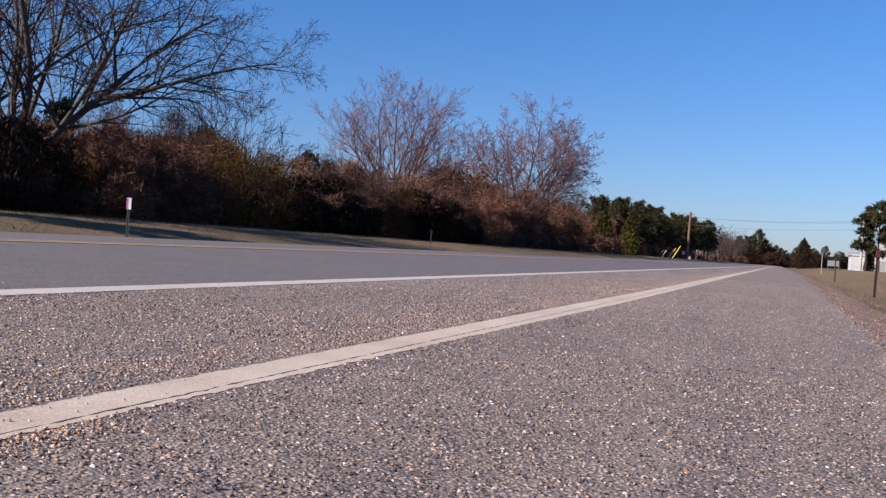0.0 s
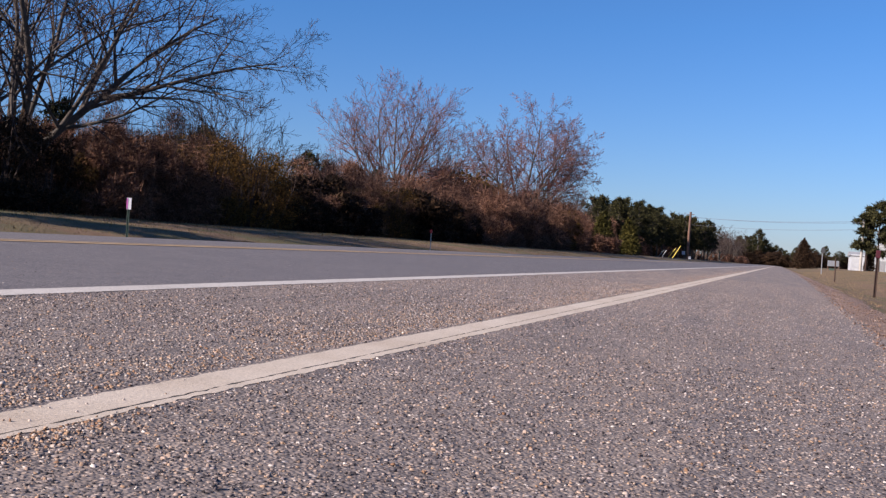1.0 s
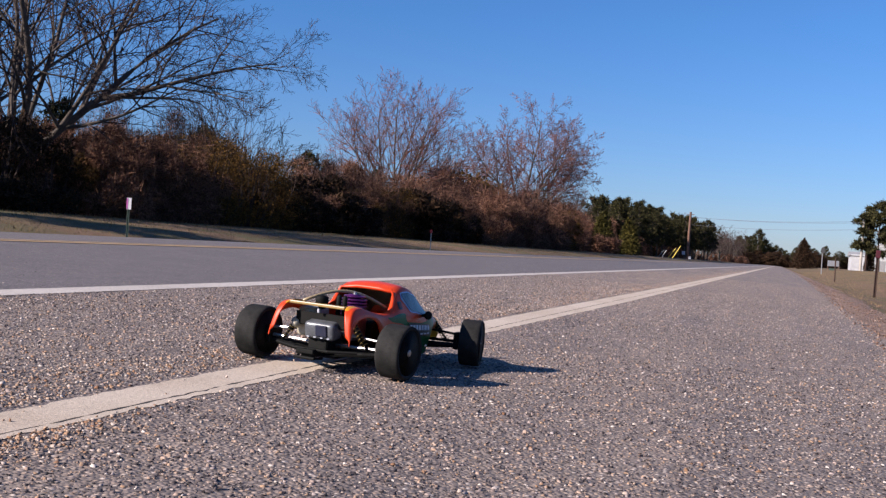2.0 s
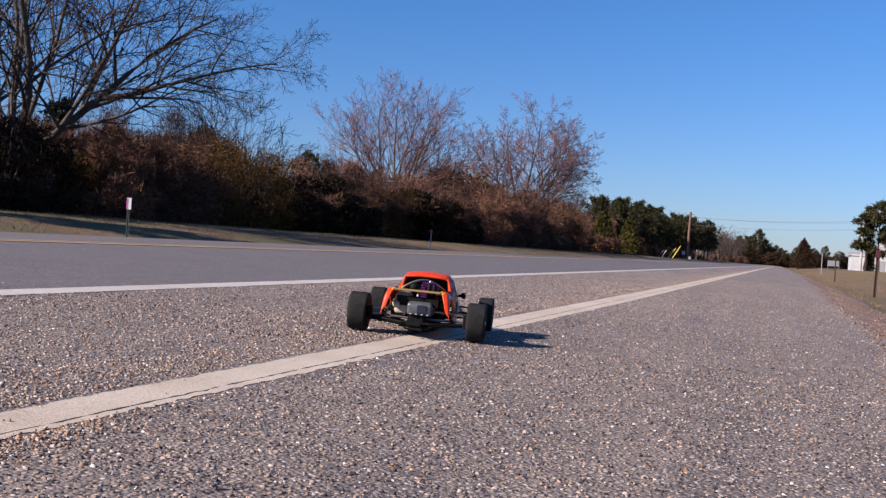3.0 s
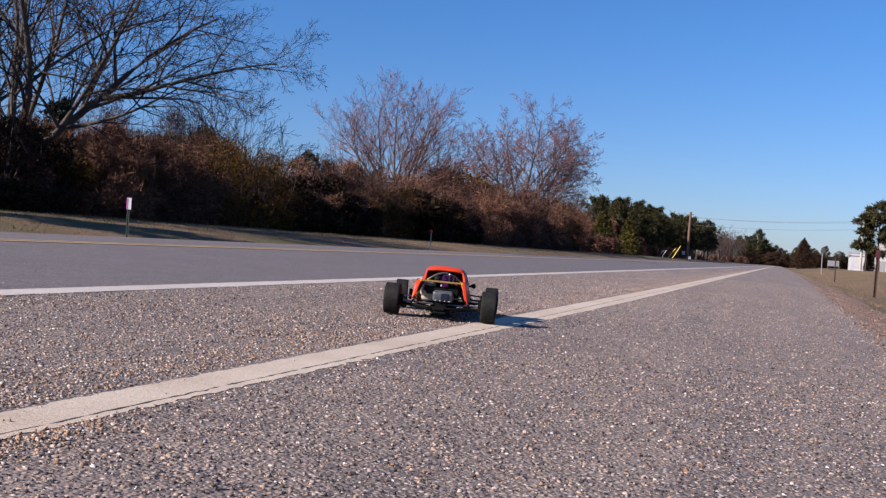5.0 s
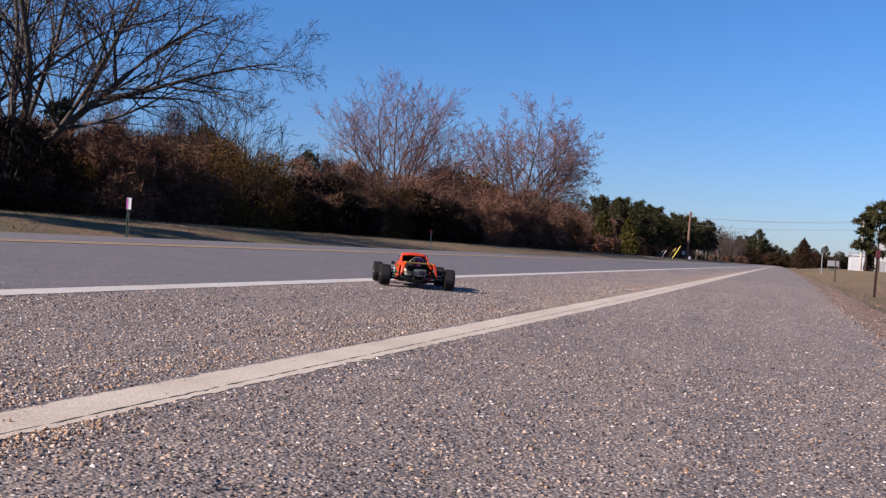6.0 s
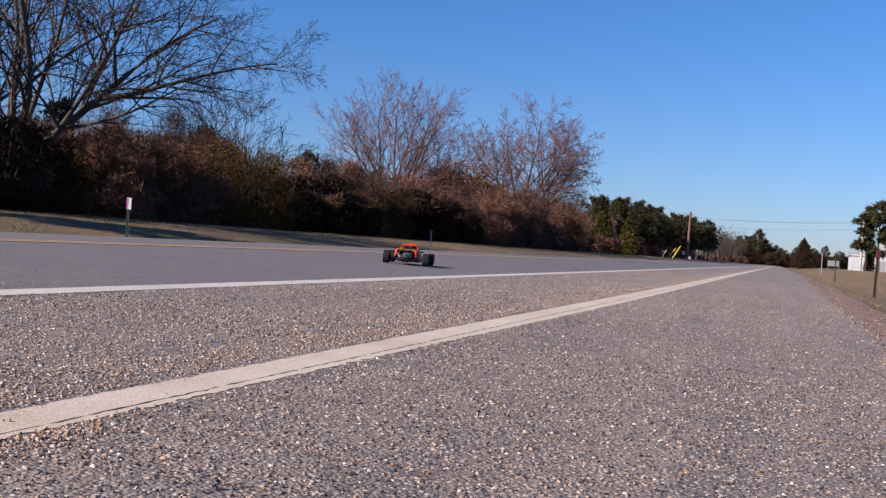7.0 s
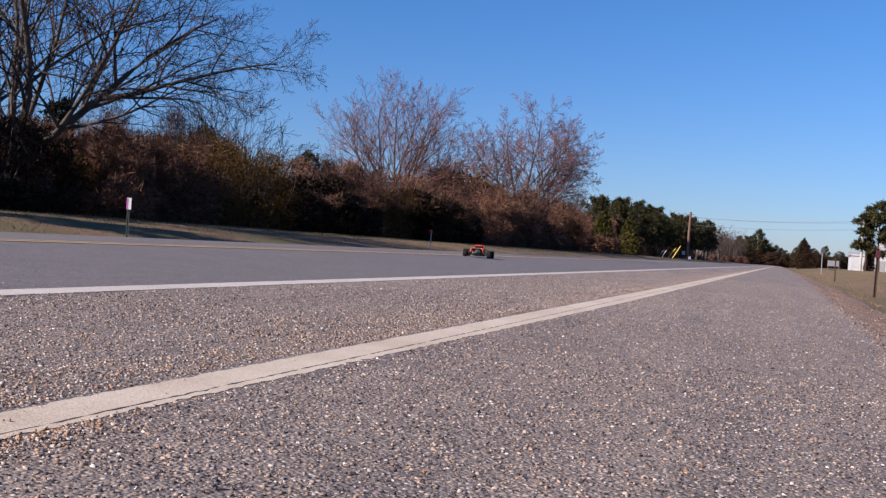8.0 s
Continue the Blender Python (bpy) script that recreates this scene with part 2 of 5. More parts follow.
def build_ground():
    xs = [-1500, -700, -300, -150, -80, -60, -45, -36, -30, -27] + [-25 + 0.5 * i for i in range(0, 31)] + [-9.45, -9.2, -8, -4, 0.3, 0.5, 0.56, 0.63, 0.7, 0.8, 0.95, 1.1, 1.3, 1.5, 1.8, 2.1, 2.5, 2.9, 3.3, 3.8, 4.5,
         5.3, 6.2, 7, 8, 9.5, 11, 13, 16, 20, 30, 60, 120, 300, 700, 1500]
    ys = [-1500, -600, -200, -60, -20, -8] + [i * 0.6 for i in range(-5, 80)] + [50 + 2.5 * i for i in range(0, 40)] + [150 + 12 * i for i in range(0, 26)] + [480, 600, 800, 1100, 1600, 2500]
    verts = [(x, y, ground_z(x, y)) for y in ys for x in xs]
    w = len(xs)
    faces = [(r * w + i, r * w + i + 1, r * w + i + 1 + w, r * w + i + w) for r in range(len(ys) - 1) for i in range(w - 1)]
    return tagged(mesh_object("ground", verts, faces, MAT_GROUND, smooth=True), "dry winter grass verges and open field", "ground", kind="structure")


build_ground()


def build_dirt():
    """Bare soil washed along the pavement edge."""
    ys = [-60, -30, -12, -6] + [i * 0.3 for i in range(-10, 200)] + [60 + 4 * i for i in range(0, 60)]
    verts, faces = [], []
    for y in ys:
        w = 0.75 + 0.35 * noise.noise((y * 0.4, 2, 5)) + 0.15 * noise.noise((y * 2.2, 7, 5))
        for k in range(7):
            x = edge_x(y) - 0.03 + 0.05 * noise.noise((y * 1.3, 4, 9)) + 0.035 * noise.noise((y * 5.0, 4, 2)) + w * k / 6
            z = ground_z(x, y) + 0.014 + 0.012 * noise.noise((x * 6, y * 5, 1))
            if x < edge_x(y) + 0.06:
                z = max(z, road_z(x) + 0.004)
            if k == 0:
                z = road_z(x) - 0.002
            if k == 6:
                z = ground_z(x, y) - 0.02
            verts.append((x, y, z))
    for r in range(len(ys) - 1):
        for k in range(6):
            a = r * 7 + k
            faces.append((a, a + 1, a + 8, a + 7))
    return tagged(mesh_object("dirt_edge", verts, faces, MAT_DIRT, smooth=True), "bare brown dirt along the pavement edge", "dirt", kind="structure")


build_dirt()


# ---- loose stones ----
def scatter_stones(name, places, size0, size1, material, flat, seed, label, sink=0.35, skew=1.0):
    """Many small three-sided chips with tilted flat tops as one mesh; skew above 1 makes large ones rare."""
    rng = np.random.default_rng(seed)
    n = len(places)
    turn = rng.uniform(0, 2 * np.pi, (n, 1)) + np.array([0, 2.09, 4.19]) + rng.normal(0, 0.3, (n, 3))
    ring = np.stack((np.cos(turn), np.sin(turn)), -1)
    s = (size0 + (size1 - size0) * rng.uniform(0, 1, (n, 1, 1)) ** skew) * rng.uniform(0.75, 1.3, (n, 1, 2))
    high = s.mean(-1) * flat * rng.uniform(0.6, 1.4, (n, 1))
    tilt = rng.normal(0, 0.3, (n, 1, 2))
    low, top = ring * s * 1.12, ring * s * rng.uniform(0.7, 0.95, (n, 3, 1))
    v = np.empty((n, 6, 3))
    v[:, :3, :2], v[:, 3:, :2] = low, top
    v[:, :3, 2] = -0.6 * high
    v[:, 3:, 2] = 0.7 * high + (top * tilt).sum(-1)
    v += places[:, None, :]
    v[..., 2] += high * sink
    v = v.reshape(-1, 3)
    pieces = np.array([(3, 4, 5), (0, 1, 4), (0, 4, 3), (1, 2, 5), (1, 5, 4), (2, 0, 3), (2, 3, 5)])
    f = (pieces[None] + 6 * np.arange(n)[:, None, None]).reshape(-1, 3)
    me = bpy.data.meshes.new(name)
    me.vertices.add(len(v))
    me.vertices.foreach_set("co", v.ravel())
    me.loops.add(f.size)
    me.loops.foreach_set("vertex_index", f.ravel().astype(np.int32))
    me.polygons.add(len(f))
    me.polygons.foreach_set("loop_start", np.arange(0, f.size, 3, dtype=np.int32))
    me.update(calc_edges=True)
    me.materials.append(material)
    return tagged(new(name, me), label, "gravel", kind="stuff")


MAT_SOIL = random_island("soil_clods", [(0.0, (0.07, 0.04, 0.03)), (0.45, (0.19, 0.11, 0.078)), (0.85, (0.3, 0.19, 0.14)), (1.0, (0.45, 0.34, 0.28))], 0.95, 200.0)


def build_stones():
    rng = np.random.default_rng(5)

    def on_road(x, y, lift=0.0):
        return np.stack((x, y, -x * math.tan(TILT) + lift), -1)

    def in_reach(x, y):
        return (x > -y * 0.93 - 0.1) & (x < y * 0.2 + 0.12)

    def off_line(x, y):
        return (x < -1.24) | (x > -1.09 + 0.06 * np.clip((y - 1.3) / 6, 0, 1))

    n = 80000
    y = 0.75 + 4.8 * rng.uniform(0, 1, n) ** 1.7
    x = rng.uniform(-2.64, 0.6, n)
    keep = in_reach(x, y) & off_line(x, y)
    scatter_stones("pavement_chips", on_road(x[keep], y[keep]), 0.0015, 0.004, MAT_STONE, 0.34, 6, "grey and tan stone chips of the shoulder surface", 0.05, 1.6)
    n = 96000
    y = np.where(np.arange(n) < 70000, 1.2 + 20.0 * rng.uniform(0, 1, n) ** 1.3, 0.75 + 2.8 * rng.uniform(0, 1, n) ** 1.3)
    x = rng.uniform(-2.64, 0.62, n)
    keep = in_reach(x, y) & off_line(x, y)
    scatter_stones("bright_chips", on_road(x[keep], y[keep], 0.001), 0.0015, 0.0049, MAT_BRIGHT, 0.34, 9, "pale and dark stone chips standing proud of the shoulder", 0.1, 2.4)
    n = 30000
    y = 0.8 + 45.0 * rng.uniform(0, 1, n) ** 2.2
    x = np.where(rng.uniform(0, 1, n) < 0.5, -1.25 - np.abs(rng.normal(0, 0.24, n)), rng.uniform(-2.5, 0.6, n))
    patch = np.array([noise.noise((a * 1.7, b * 0.6, 2.0)) + 0.6 * noise.noise((a * 6.0, b * 3.0, 4.0)) for a, b in zip(x, y)])
    keep = in_reach(x, y) & ((patch > 0.02) | (np.abs(x + 1.3) < 0.12))      # lies in patches and drifts
    extra = 650                                            # drift of orange gravel against the line
    x[:extra] = -1.1 + np.abs(rng.normal(0, 0.055, extra))
    y[:extra] = 1.1 + np.abs(rng.normal(0, 0.24, extra))
    keep[:extra] = True
    keep &= off_line(x, y) | (rng.uniform(0, 1, n) < 0.3)
    scatter_stones("tan_gravel", on_road(x[keep], y[keep], 0.002), 0.0014, 0.0048, MAT_TAN, 0.42, 7, "loose orange-tan gravel along the edge line", 0.25, 2.0)
    n = 26000
    y = 2.8 + 9.0 * rng.uniform(0, 1, n) ** 1.2
    x = np.where(rng.uniform(0, 1, n) < 0.4, -1.25 - np.abs(rng.normal(0, 0.55, n)), rng.uniform(-2.6, 0.62, n))
    keep = in_reach(x, y) & off_line(x, y) & (x > -2.6)
    scatter_stones("coarse_chips", on_road(x[keep], y[keep], 0.001), 0.0022, 0.0058, MAT_BRIGHT, 0.42, 14, "coarser pale and tan chips farther along the shoulder", 0.2, 1.8)
    n = 1400
    x, y = rng.uniform(-5.2, -2.85, n), 2.2 + 12.0 * rng.uniform(0, 1, n) ** 1.3
    scatter_stones("lane_chips", on_road(x, y), 0.0015, 0.005, MAT_BRIGHT, 0.4, 12, "a few loose stone chips on the smooth lane", 0.3, 2.0)
    n = 5000
    y = 3.0 + 40 * rng.uniform(0, 1, n) ** 1.6
    x = np.array([edge_x(b) for b in y]) + np.abs(rng.normal(0, 0.45, n)) - 0.08
    p = np.array([(a, b, max(ground_z(a, b) + 0.014, road_z(a) if a < edge_x(b) + 0.03 else -9)) for a, b in zip(x, y)])
    scatter_stones("verge_gravel", p, 0.003, 0.01, MAT_SOIL, 0.6, 8, "loose stones and clods along the pavement edge", 0.3)


build_stones()


# ---- plants ----
class Tubes:
    """Collects tapered tubes into one list of corners and faces."""

    def __init__(self):
        self.v, self.f = [], []

    def add(self, pts, radii, sides):
        first = len(self.v)
        for k, (p, r) in enumerate(zip(pts, radii)):
            d = (pts[min(k + 1, len(pts) - 1)] - pts[max(k - 1, 0)])
            a = d.orthogonal().normalized()
            b = d.cross(a).normalized()
            for s in range(sides):
                w = 2 * math.pi * s / sides
                self.v.append(p + a * (r * math.cos(w)) + b * (r * math.sin(w)))
        for k in range(len(pts) - 1):
            for s in range(sides):
                q = (s + 1) % sides
                i = first + k * sides
                self.f.append((i + s, i + q, i + sides + q, i + sides + s))


def grow(rng, limbs, twigs, start, way, length, radius, level, kids, curl, up, thin, open_by):
    """One gnarled branch with its side branches, down to the fine twigs."""
    steps = (9, 7, 5, 3, 2, 2)[level]
    pts, d, p = [start.copy()], way.normalized(), start.copy()
    bend = Vector((rng.gauss(0, curl), rng.gauss(0, curl), rng.gauss(0, curl))) * (0.1 if level == 0 else 0.35)
    for k in range(steps):
        d = (d + bend + Vector((rng.gauss(0, curl), rng.gauss(0, curl), rng.gauss(0, curl) + up)) * (5.0 / steps) ** 0.5).normalized()
        p = p + d * (length / steps)
        pts.append(p.copy())
    radii = [max(radius * (1 - 0.8 * k / steps), thin) for k in range(steps + 1)]
    (limbs if level < 2 else twigs).add(pts, radii, (7, 5, 4, 3, 3, 3)[level])
    if level >= len(kids):
        return pts
    count = kids[level]
    spin = rng.uniform(0, 6.28)
    for k in range(count):
        f = (0.22 if level == 0 else 0.12) + (0.78 if level == 0 else 0.88) * (k + rng.uniform(0.2, 1.0)) / count
        f = min(f, 1.0)
        i = min(int(f * steps), steps - 1)
        q = pts[i].lerp(pts[i + 1], f * steps - i)
        along = (pts[i + 1] - pts[i]).normalized()
        side = along.orthogonal().normalized()
        spin += 2.4 + rng.gauss(0, 0.5)
        side.rotate(Matrix.Rotation(spin, 3, along))
        ang = rng.uniform(*open_by) * (1.1 - 0.35 * f)
        w = along * math.cos(ang) + side * math.sin(ang)
        grow(rng, limbs, twigs, q, w, length * rng.uniform(0.36, 0.6) * (1.2 - 0.6 * f), radius * (1 - 0.8 * f) * rng.uniform(0.5, 0.7) + thin * 0.3, level + 1, kids, curl, up, thin, open_by)
    return pts


def bare_tree(name, m, stems, kids, seed, label, twig, curl=0.12, up=0.05, group="", thin=0.005, open_by=(0.45, 1.0), fork=0.0):
    """A leafless tree: stems are (way, length, radius) and, for a bough, the stem that it leaves and how far along."""
    rng = random.Random(seed)
    limbs, twigs = Tubes(), Tubes()
    grown = []
    for way, length, radius, *leaves in stems:
        start = Vector((rng.gauss(0, 0.12), rng.gauss(0, 0.12), -0.2))
        if leaves:
            path = grown[leaves[0]]
            f = leaves[1] * (len(path) - 1)
            start = path[int(f)].lerp(path[int(f) + 1], f - int(f))
        elif fork:
            foot, start = start, start + Vector((way[0], way[1], 0)) * 0.35 + Vector((0, 0, fork * rng.uniform(0.7, 1.15)))
            limbs.add([foot, foot.lerp(start, 0.5) + Vector((rng.gauss(0, 0.05), rng.gauss(0, 0.05), 0)), start], [radius * 1.35, radius * 1.1, radius], 8)
        grown.append(grow(rng, limbs, twigs, start, Vector(way), length, radius, 0, kids, curl, up, thin, open_by))
    tree = base(name, m, label, "tree", group)
    mesh_object("trunk", limbs.v, limbs.f, MAT_BARK, tree, smooth=True)
    mesh_object("crown", twigs.v, twigs.f, twig, tree, "bare fine twigs")
    return tree


RIGHTWARD = Vector((0.948, 0.317, 0))       # across the view
DEPTH = Vector((-0.317, 0.948, 0))


def fan(a, depth=0.0):
    """A way that leans a degrees across the view."""
    return RIGHTWARD * math.sin(radians(a)) + Vector((0, 0, math.cos(radians(a)))) + DEPTH * depth


def at(x, y, turn=0.0, size=1.0, lift=0.0):
    return pose(x, y, ground_z(x, y) + lift, 0, 0, turn) @ Matrix.Scale(size, 4)


def build_bare_trees():
    bare_tree("big_bare_tree", at(-21.9, 24.2), [(fan(-34, 0.2), 7.0, 0.12), (fan(-14, -0.2), 8.0, 0.12), (fan(4, 0.2), 8.5, 0.12), (fan(18, -0.2), 9, 0.15), (fan(25, 0.15), 9, 0.15), (fan(33, 0.05), 8.0, 0.1),
              (fan(78, -0.05), 5.6, 0.09, 4, 0.42), (fan(60, 0.3), 4.6, 0.06, 4, 0.36), (fan(100, 0.1), 2.6, 0.035, 3, 0.42), (fan(-60, 0.1), 6.0, 0.08), (fan(-6, 0.3), 8.5, 0.12), (fan(12, 0.1), 8.5, 0.11)],
              (7, 7, 6, 4), 11, "large leafless tree with many leaning stems", MAT_TWIG, 0.1, 0.0, "", 0.0045, (0.45, 1.1), 0.9)
    bare_tree("young_bare_tree", at(-31.8, 52.6), [(fan(-36), 4.6, 0.05), (fan(-14, 0.2), 6.0, 0.06), (fan(4, -0.2), 6.6, 0.06), (fan(24), 6.4, 0.06), (fan(42, 0.2), 5.6, 0.045)],
              (10, 7, 5), 21, "slender leafless tree behind the brush", MAT_TWIG, 0.08, 0.03, "", 0.0095, (0.45, 0.95), 1.0)
    rng = random.Random(5)
    stems = []
    for k in range(11):
        a = -36 + 80 * k / 10
        stems.append((fan(a + rng.uniform(-4, 4), rng.uniform(-0.35, 0.35)), 4.8 + 4.4 * math.cos(radians(a)) ** 2, 0.11))
    bare_tree("tall_bare_tree", at(-27.4, 69.9), stems, (10, 6, 5, 3), 31, "tall upright leafless tree with reddish twigs", MAT_TWIG_RED, 0.08, 0.03, "", 0.0075, (0.4, 0.95), 1.2)
    stems = []
    for k in range(11):
        a = -66 + 132 * k / 10
        stems.append((fan(a, rng.uniform(-0.45, 0.45)), (6.2 + 3.6 * math.cos(radians(a))) * rng.uniform(0.94, 1.04), 0.15))
    bare_tree("broad_bare_tree", at(-24.4, 97.2), stems, (11, 7, 6, 4), 52, "broad round-crowned leafless tree with red-brown twigs", MAT_TWIG_RED, 0.13, 0.015, "", 0.0105, (0.5, 1.1), 2.6)


def leaf_mesh(rng, count, clumps, s0, s1, stringy=2.4):
    """Small leaf blades in uneven clumps; clumps are (centre, radii)."""
    v, f = [], []
    for k in range(count):
        c, r = clumps[rng.randrange(len(clumps))]
        d = Vector((rng.gauss(0, 1), rng.gauss(0, 1), rng.gauss(0, 1))).normalized() * (rng.uniform(0.25, 1.0) ** 0.55)
        p = Vector((c[0] + d.x * r[0], c[1] + d.y * r[1], c[2] + d.z * r[2]))
        if p.z < 0.02:
            p.z = rng.uniform(0.02, 0.3)
        w = Vector((rng.gauss(0, 1), rng.gauss(0, 1), rng.gauss(0, 0.8) + (0.5 * d.z))).normalized()
        w = (w + d * 0.6).normalized()
        s = w.orthogonal()
        s.rotate(Matrix.Rotation(rng.uniform(0, 6.28), 3, w))
        a = rng.uniform(s0, s1)
        b = a / stringy
        i = len(v)
        v += [p - s * (b * 0.5), p + s * (b * 0.5), p + w * a]
        f.append((i, i + 1, i + 2))
    return v, f


def make_bush(name, m, seed, wide, tall, label, leaf_mat, count, s0, s1, stringy, category="shrub", group="brush along the road", conical=False):
    rng = random.Random(seed)
    ob = base(name, m, label, category, group)
    clumps = []
    if conical:
        for k in range(16):
            h = k / 15
            r = wide * 0.5 * (1.0 - h) ** 0.6 + 0.12
            clumps.append(((rng.gauss(0, 0.08), rng.gauss(0, 0.08), 0.25 + h * (tall - 0.5)), (r, r, tall / 11)))
    else:
        clumps.append(((0, 0, tall * 0.4), (wide * 0.42, wide * 0.42, tall * 0.42)))
        for k in range(5):                                  # skirt down to the ground
            a = k * 1.26
            clumps.append(((math.cos(a) * wide * 0.3, math.sin(a) * wide * 0.3, tall * 0.14), (wide * 0.2, wide * 0.2, tall * 0.16)))
        for k in range(14):
            a, q = rng.uniform(0, 6.28), rng.uniform(0.15, 0.5)
            h = rng.uniform(0.2, 0.95) * (1.0 - 0.5 * q)
            clumps.append(((math.cos(a) * wide * q, math.sin(a) * wide * q, tall * h), (wide * rng.uniform(0.1, 0.22), wide * rng.uniform(0.1, 0.22), tall * rng.uniform(0.1, 0.2))))
    limbs = Tubes()
    for k in range(26):
        a, q = rng.uniform(0, 6.28), rng.uniform(0.0, 0.5)
        top = Vector((math.cos(a) * wide * q, math.sin(a) * wide * q, tall * (rng.uniform(0.6, 1.12) * (1 - 0.6 * q * q))))
        foot = Vector((top.x * 0.4 + rng.gauss(0, 0.1), top.y * 0.4 + rng.gauss(0, 0.1), -0.1))
        mid = foot.lerp(top, 0.55) + Vector((rng.gauss(0, 0.2), rng.gauss(0, 0.2), 0.1))
        if conical:
            top, mid = Vector((rng.gauss(0, 0.05), rng.gauss(0, 0.05), tall * 0.95)), Vector((0, 0, tall * 0.5))
            foot = Vector((rng.gauss(0, 0.03), rng.gauss(0, 0.03), -0.1))
        limbs.add([foot, mid, top], [0.025, 0.015, 0.005], 3)
        if conical and k > 3:
            break
    mesh_object("stem_tangle", [tuple(p) for p in limbs.v], limbs.f, MAT_TWIG, ob)
    v, f = leaf_mesh(rng, count, clumps, s0, s1, stringy)
    mesh_object("foliage", v, f, leaf_mat, ob)
    return ob


def build_thicket():
    rng = random.Random(77)
    kinds, far = [], []
    for k in range(5):
        kinds.append(make_bush("shrub", at(-29 - k, 22 + 3 * k), 200 + k, 4.2, 3.4 + 0.4 * k, "tangled leafless brown brush with dry vines", MAT_BRUSH, 20000, 0.14, 0.5, 24.0))
    for k in range(2):
        kinds.append(make_bush("shrub", at(-29 - k, 3 + 3 * k), 210 + k, 3.6, 4.0, "dense bronze-green cedar bush", MAT_CEDAR, 12000, 0.04, 0.13, 3.5))
    for k in range(3):
        far.append(make_bush("shrub", at(-27 - k, 80 + 9 * k), 220 + k, 4.2, 3.8 + 0.3 * k, "tangled leafless brown brush with dry vines", MAT_BRUSH, 13000, 0.22, 0.7, 26.0))
    far.append(make_bush("shrub", at(-27, 110), 226, 3.8, 4.2, "dense bronze-green cedar bush", MAT_CEDAR, 5000, 0.1, 0.28, 2.6))
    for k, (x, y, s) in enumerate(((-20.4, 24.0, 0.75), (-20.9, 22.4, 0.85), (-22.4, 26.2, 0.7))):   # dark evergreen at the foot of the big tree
        make_bush("shrub", at(x, y, 40 * k, s), 230 + k, 3.4, 3.6, "dense dark evergreen bush under a large tree", MAT_CEDAR_AND_SHADE, 9000, 0.06, 0.2, 3.0)
    under = make_bush("shrub", at(-22.6, 29.5), 240, 3.4, 1.9, "low undergrowth in a near-black colour that stands in for shade", MAT_CEDAR_AND_SHADE, 11000, 0.07, 0.22, 3.0)
    for k in range(3, 15):                                  # dark bushes whose colour stands in for shade at the thicket's foot
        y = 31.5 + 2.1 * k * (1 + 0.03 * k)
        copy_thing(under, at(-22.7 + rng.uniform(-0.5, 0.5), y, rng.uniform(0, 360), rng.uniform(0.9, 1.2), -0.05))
    for k, (x, y, size) in enumerate(((-20.3, 33.2, 0.84), (-20.5, 35.6, 0.96), (-20.7, 38.0, 0.88), (-22.4, 34.6, 1.08), (-22.6, 38.8, 1.06), (-20.4, 48.2, 0.74), (-20.2, 50.6, 0.8))):   # lit bronze cedars
        copy_thing(kinds[5 + k % 2], at(x, y, 70 * k, size, -0.05))
    for k, (x, y, size) in enumerate(((-20.6, 41.2, 1.0), (-21.0, 43.4, 1.45), (-20.4, 45.6, 1.1), (-20.6, 53.4, 1.5), (-20.0, 56.0, 1.2), (-20.6, 58.6, 1.65), (-20.0, 61.4, 1.25))):   # front-row bushes coloured near black to imitate deep shade under the brush
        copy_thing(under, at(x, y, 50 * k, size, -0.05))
    for k, (x, y, size) in enumerate(((-20.5, 27.4, 0.72), (-20.7, 29.3, 0.76), (-20.4, 31.2, 0.74), (-22.1, 28.4, 0.84), (-22.3, 31.0, 0.82), (-19.2, 66.0, 0.95), (-19.0, 69.5, 1.0), (-19.2, 73.5, 0.95), (-19.0, 77.5, 0.9))):   # pale dry brush
        copy_thing(kinds[k % 5], at(x, y, 80 * k, size, -0.05))
    # three staggered rows; the front row is low and dark, the back rows higher
    for row, (x0, s0, s1, gap, first) in enumerate(((-21.5, 0.75, 1.0, 2.3, -10.0), (-24.0, 0.95, 1.2, 2.6, 18.0), (-27.5, 1.05, 1.35, 3.6, 24.0))):
        y = first
        while y < (290 if row == 0 else 190):
            near_y = min(1.0, max(0.0, (y - 20) / 60))
            x = x0 + rng.uniform(-0.7, 0.7) + (1.6 * min(1.0, max(0.0, (y - 36) / 14)) if row == 0 else 0.0) - (2.2 if y > 98 else 0.0) - (1.5 if y > 150 else 0.0)
            src = kinds[rng.choice((0, 1, 2, 3, 4, 0, 1, 2, 3, 4, 0, 1, 2, 3, 4, 6))]
            if row < 2 and 30 < y < 41:
                src = kinds[5 + rng.randrange(2)]
            if y > 62 or y < 16:
                src = far[rng.choice((0, 1, 2, 0, 1, 2, 0, 1, 2, 3))]
            size = rng.uniform(s0 * 0.85, s1 * 1.1) * (0.68 + 0.46 * near_y ** 1.5)
            copy_thing(src, at(x, y, rng.uniform(0, 360), size, -0.05))
            y += gap * rng.uniform(0.75, 1.25) * (1 + max(0.0, y) / 140)
    return under


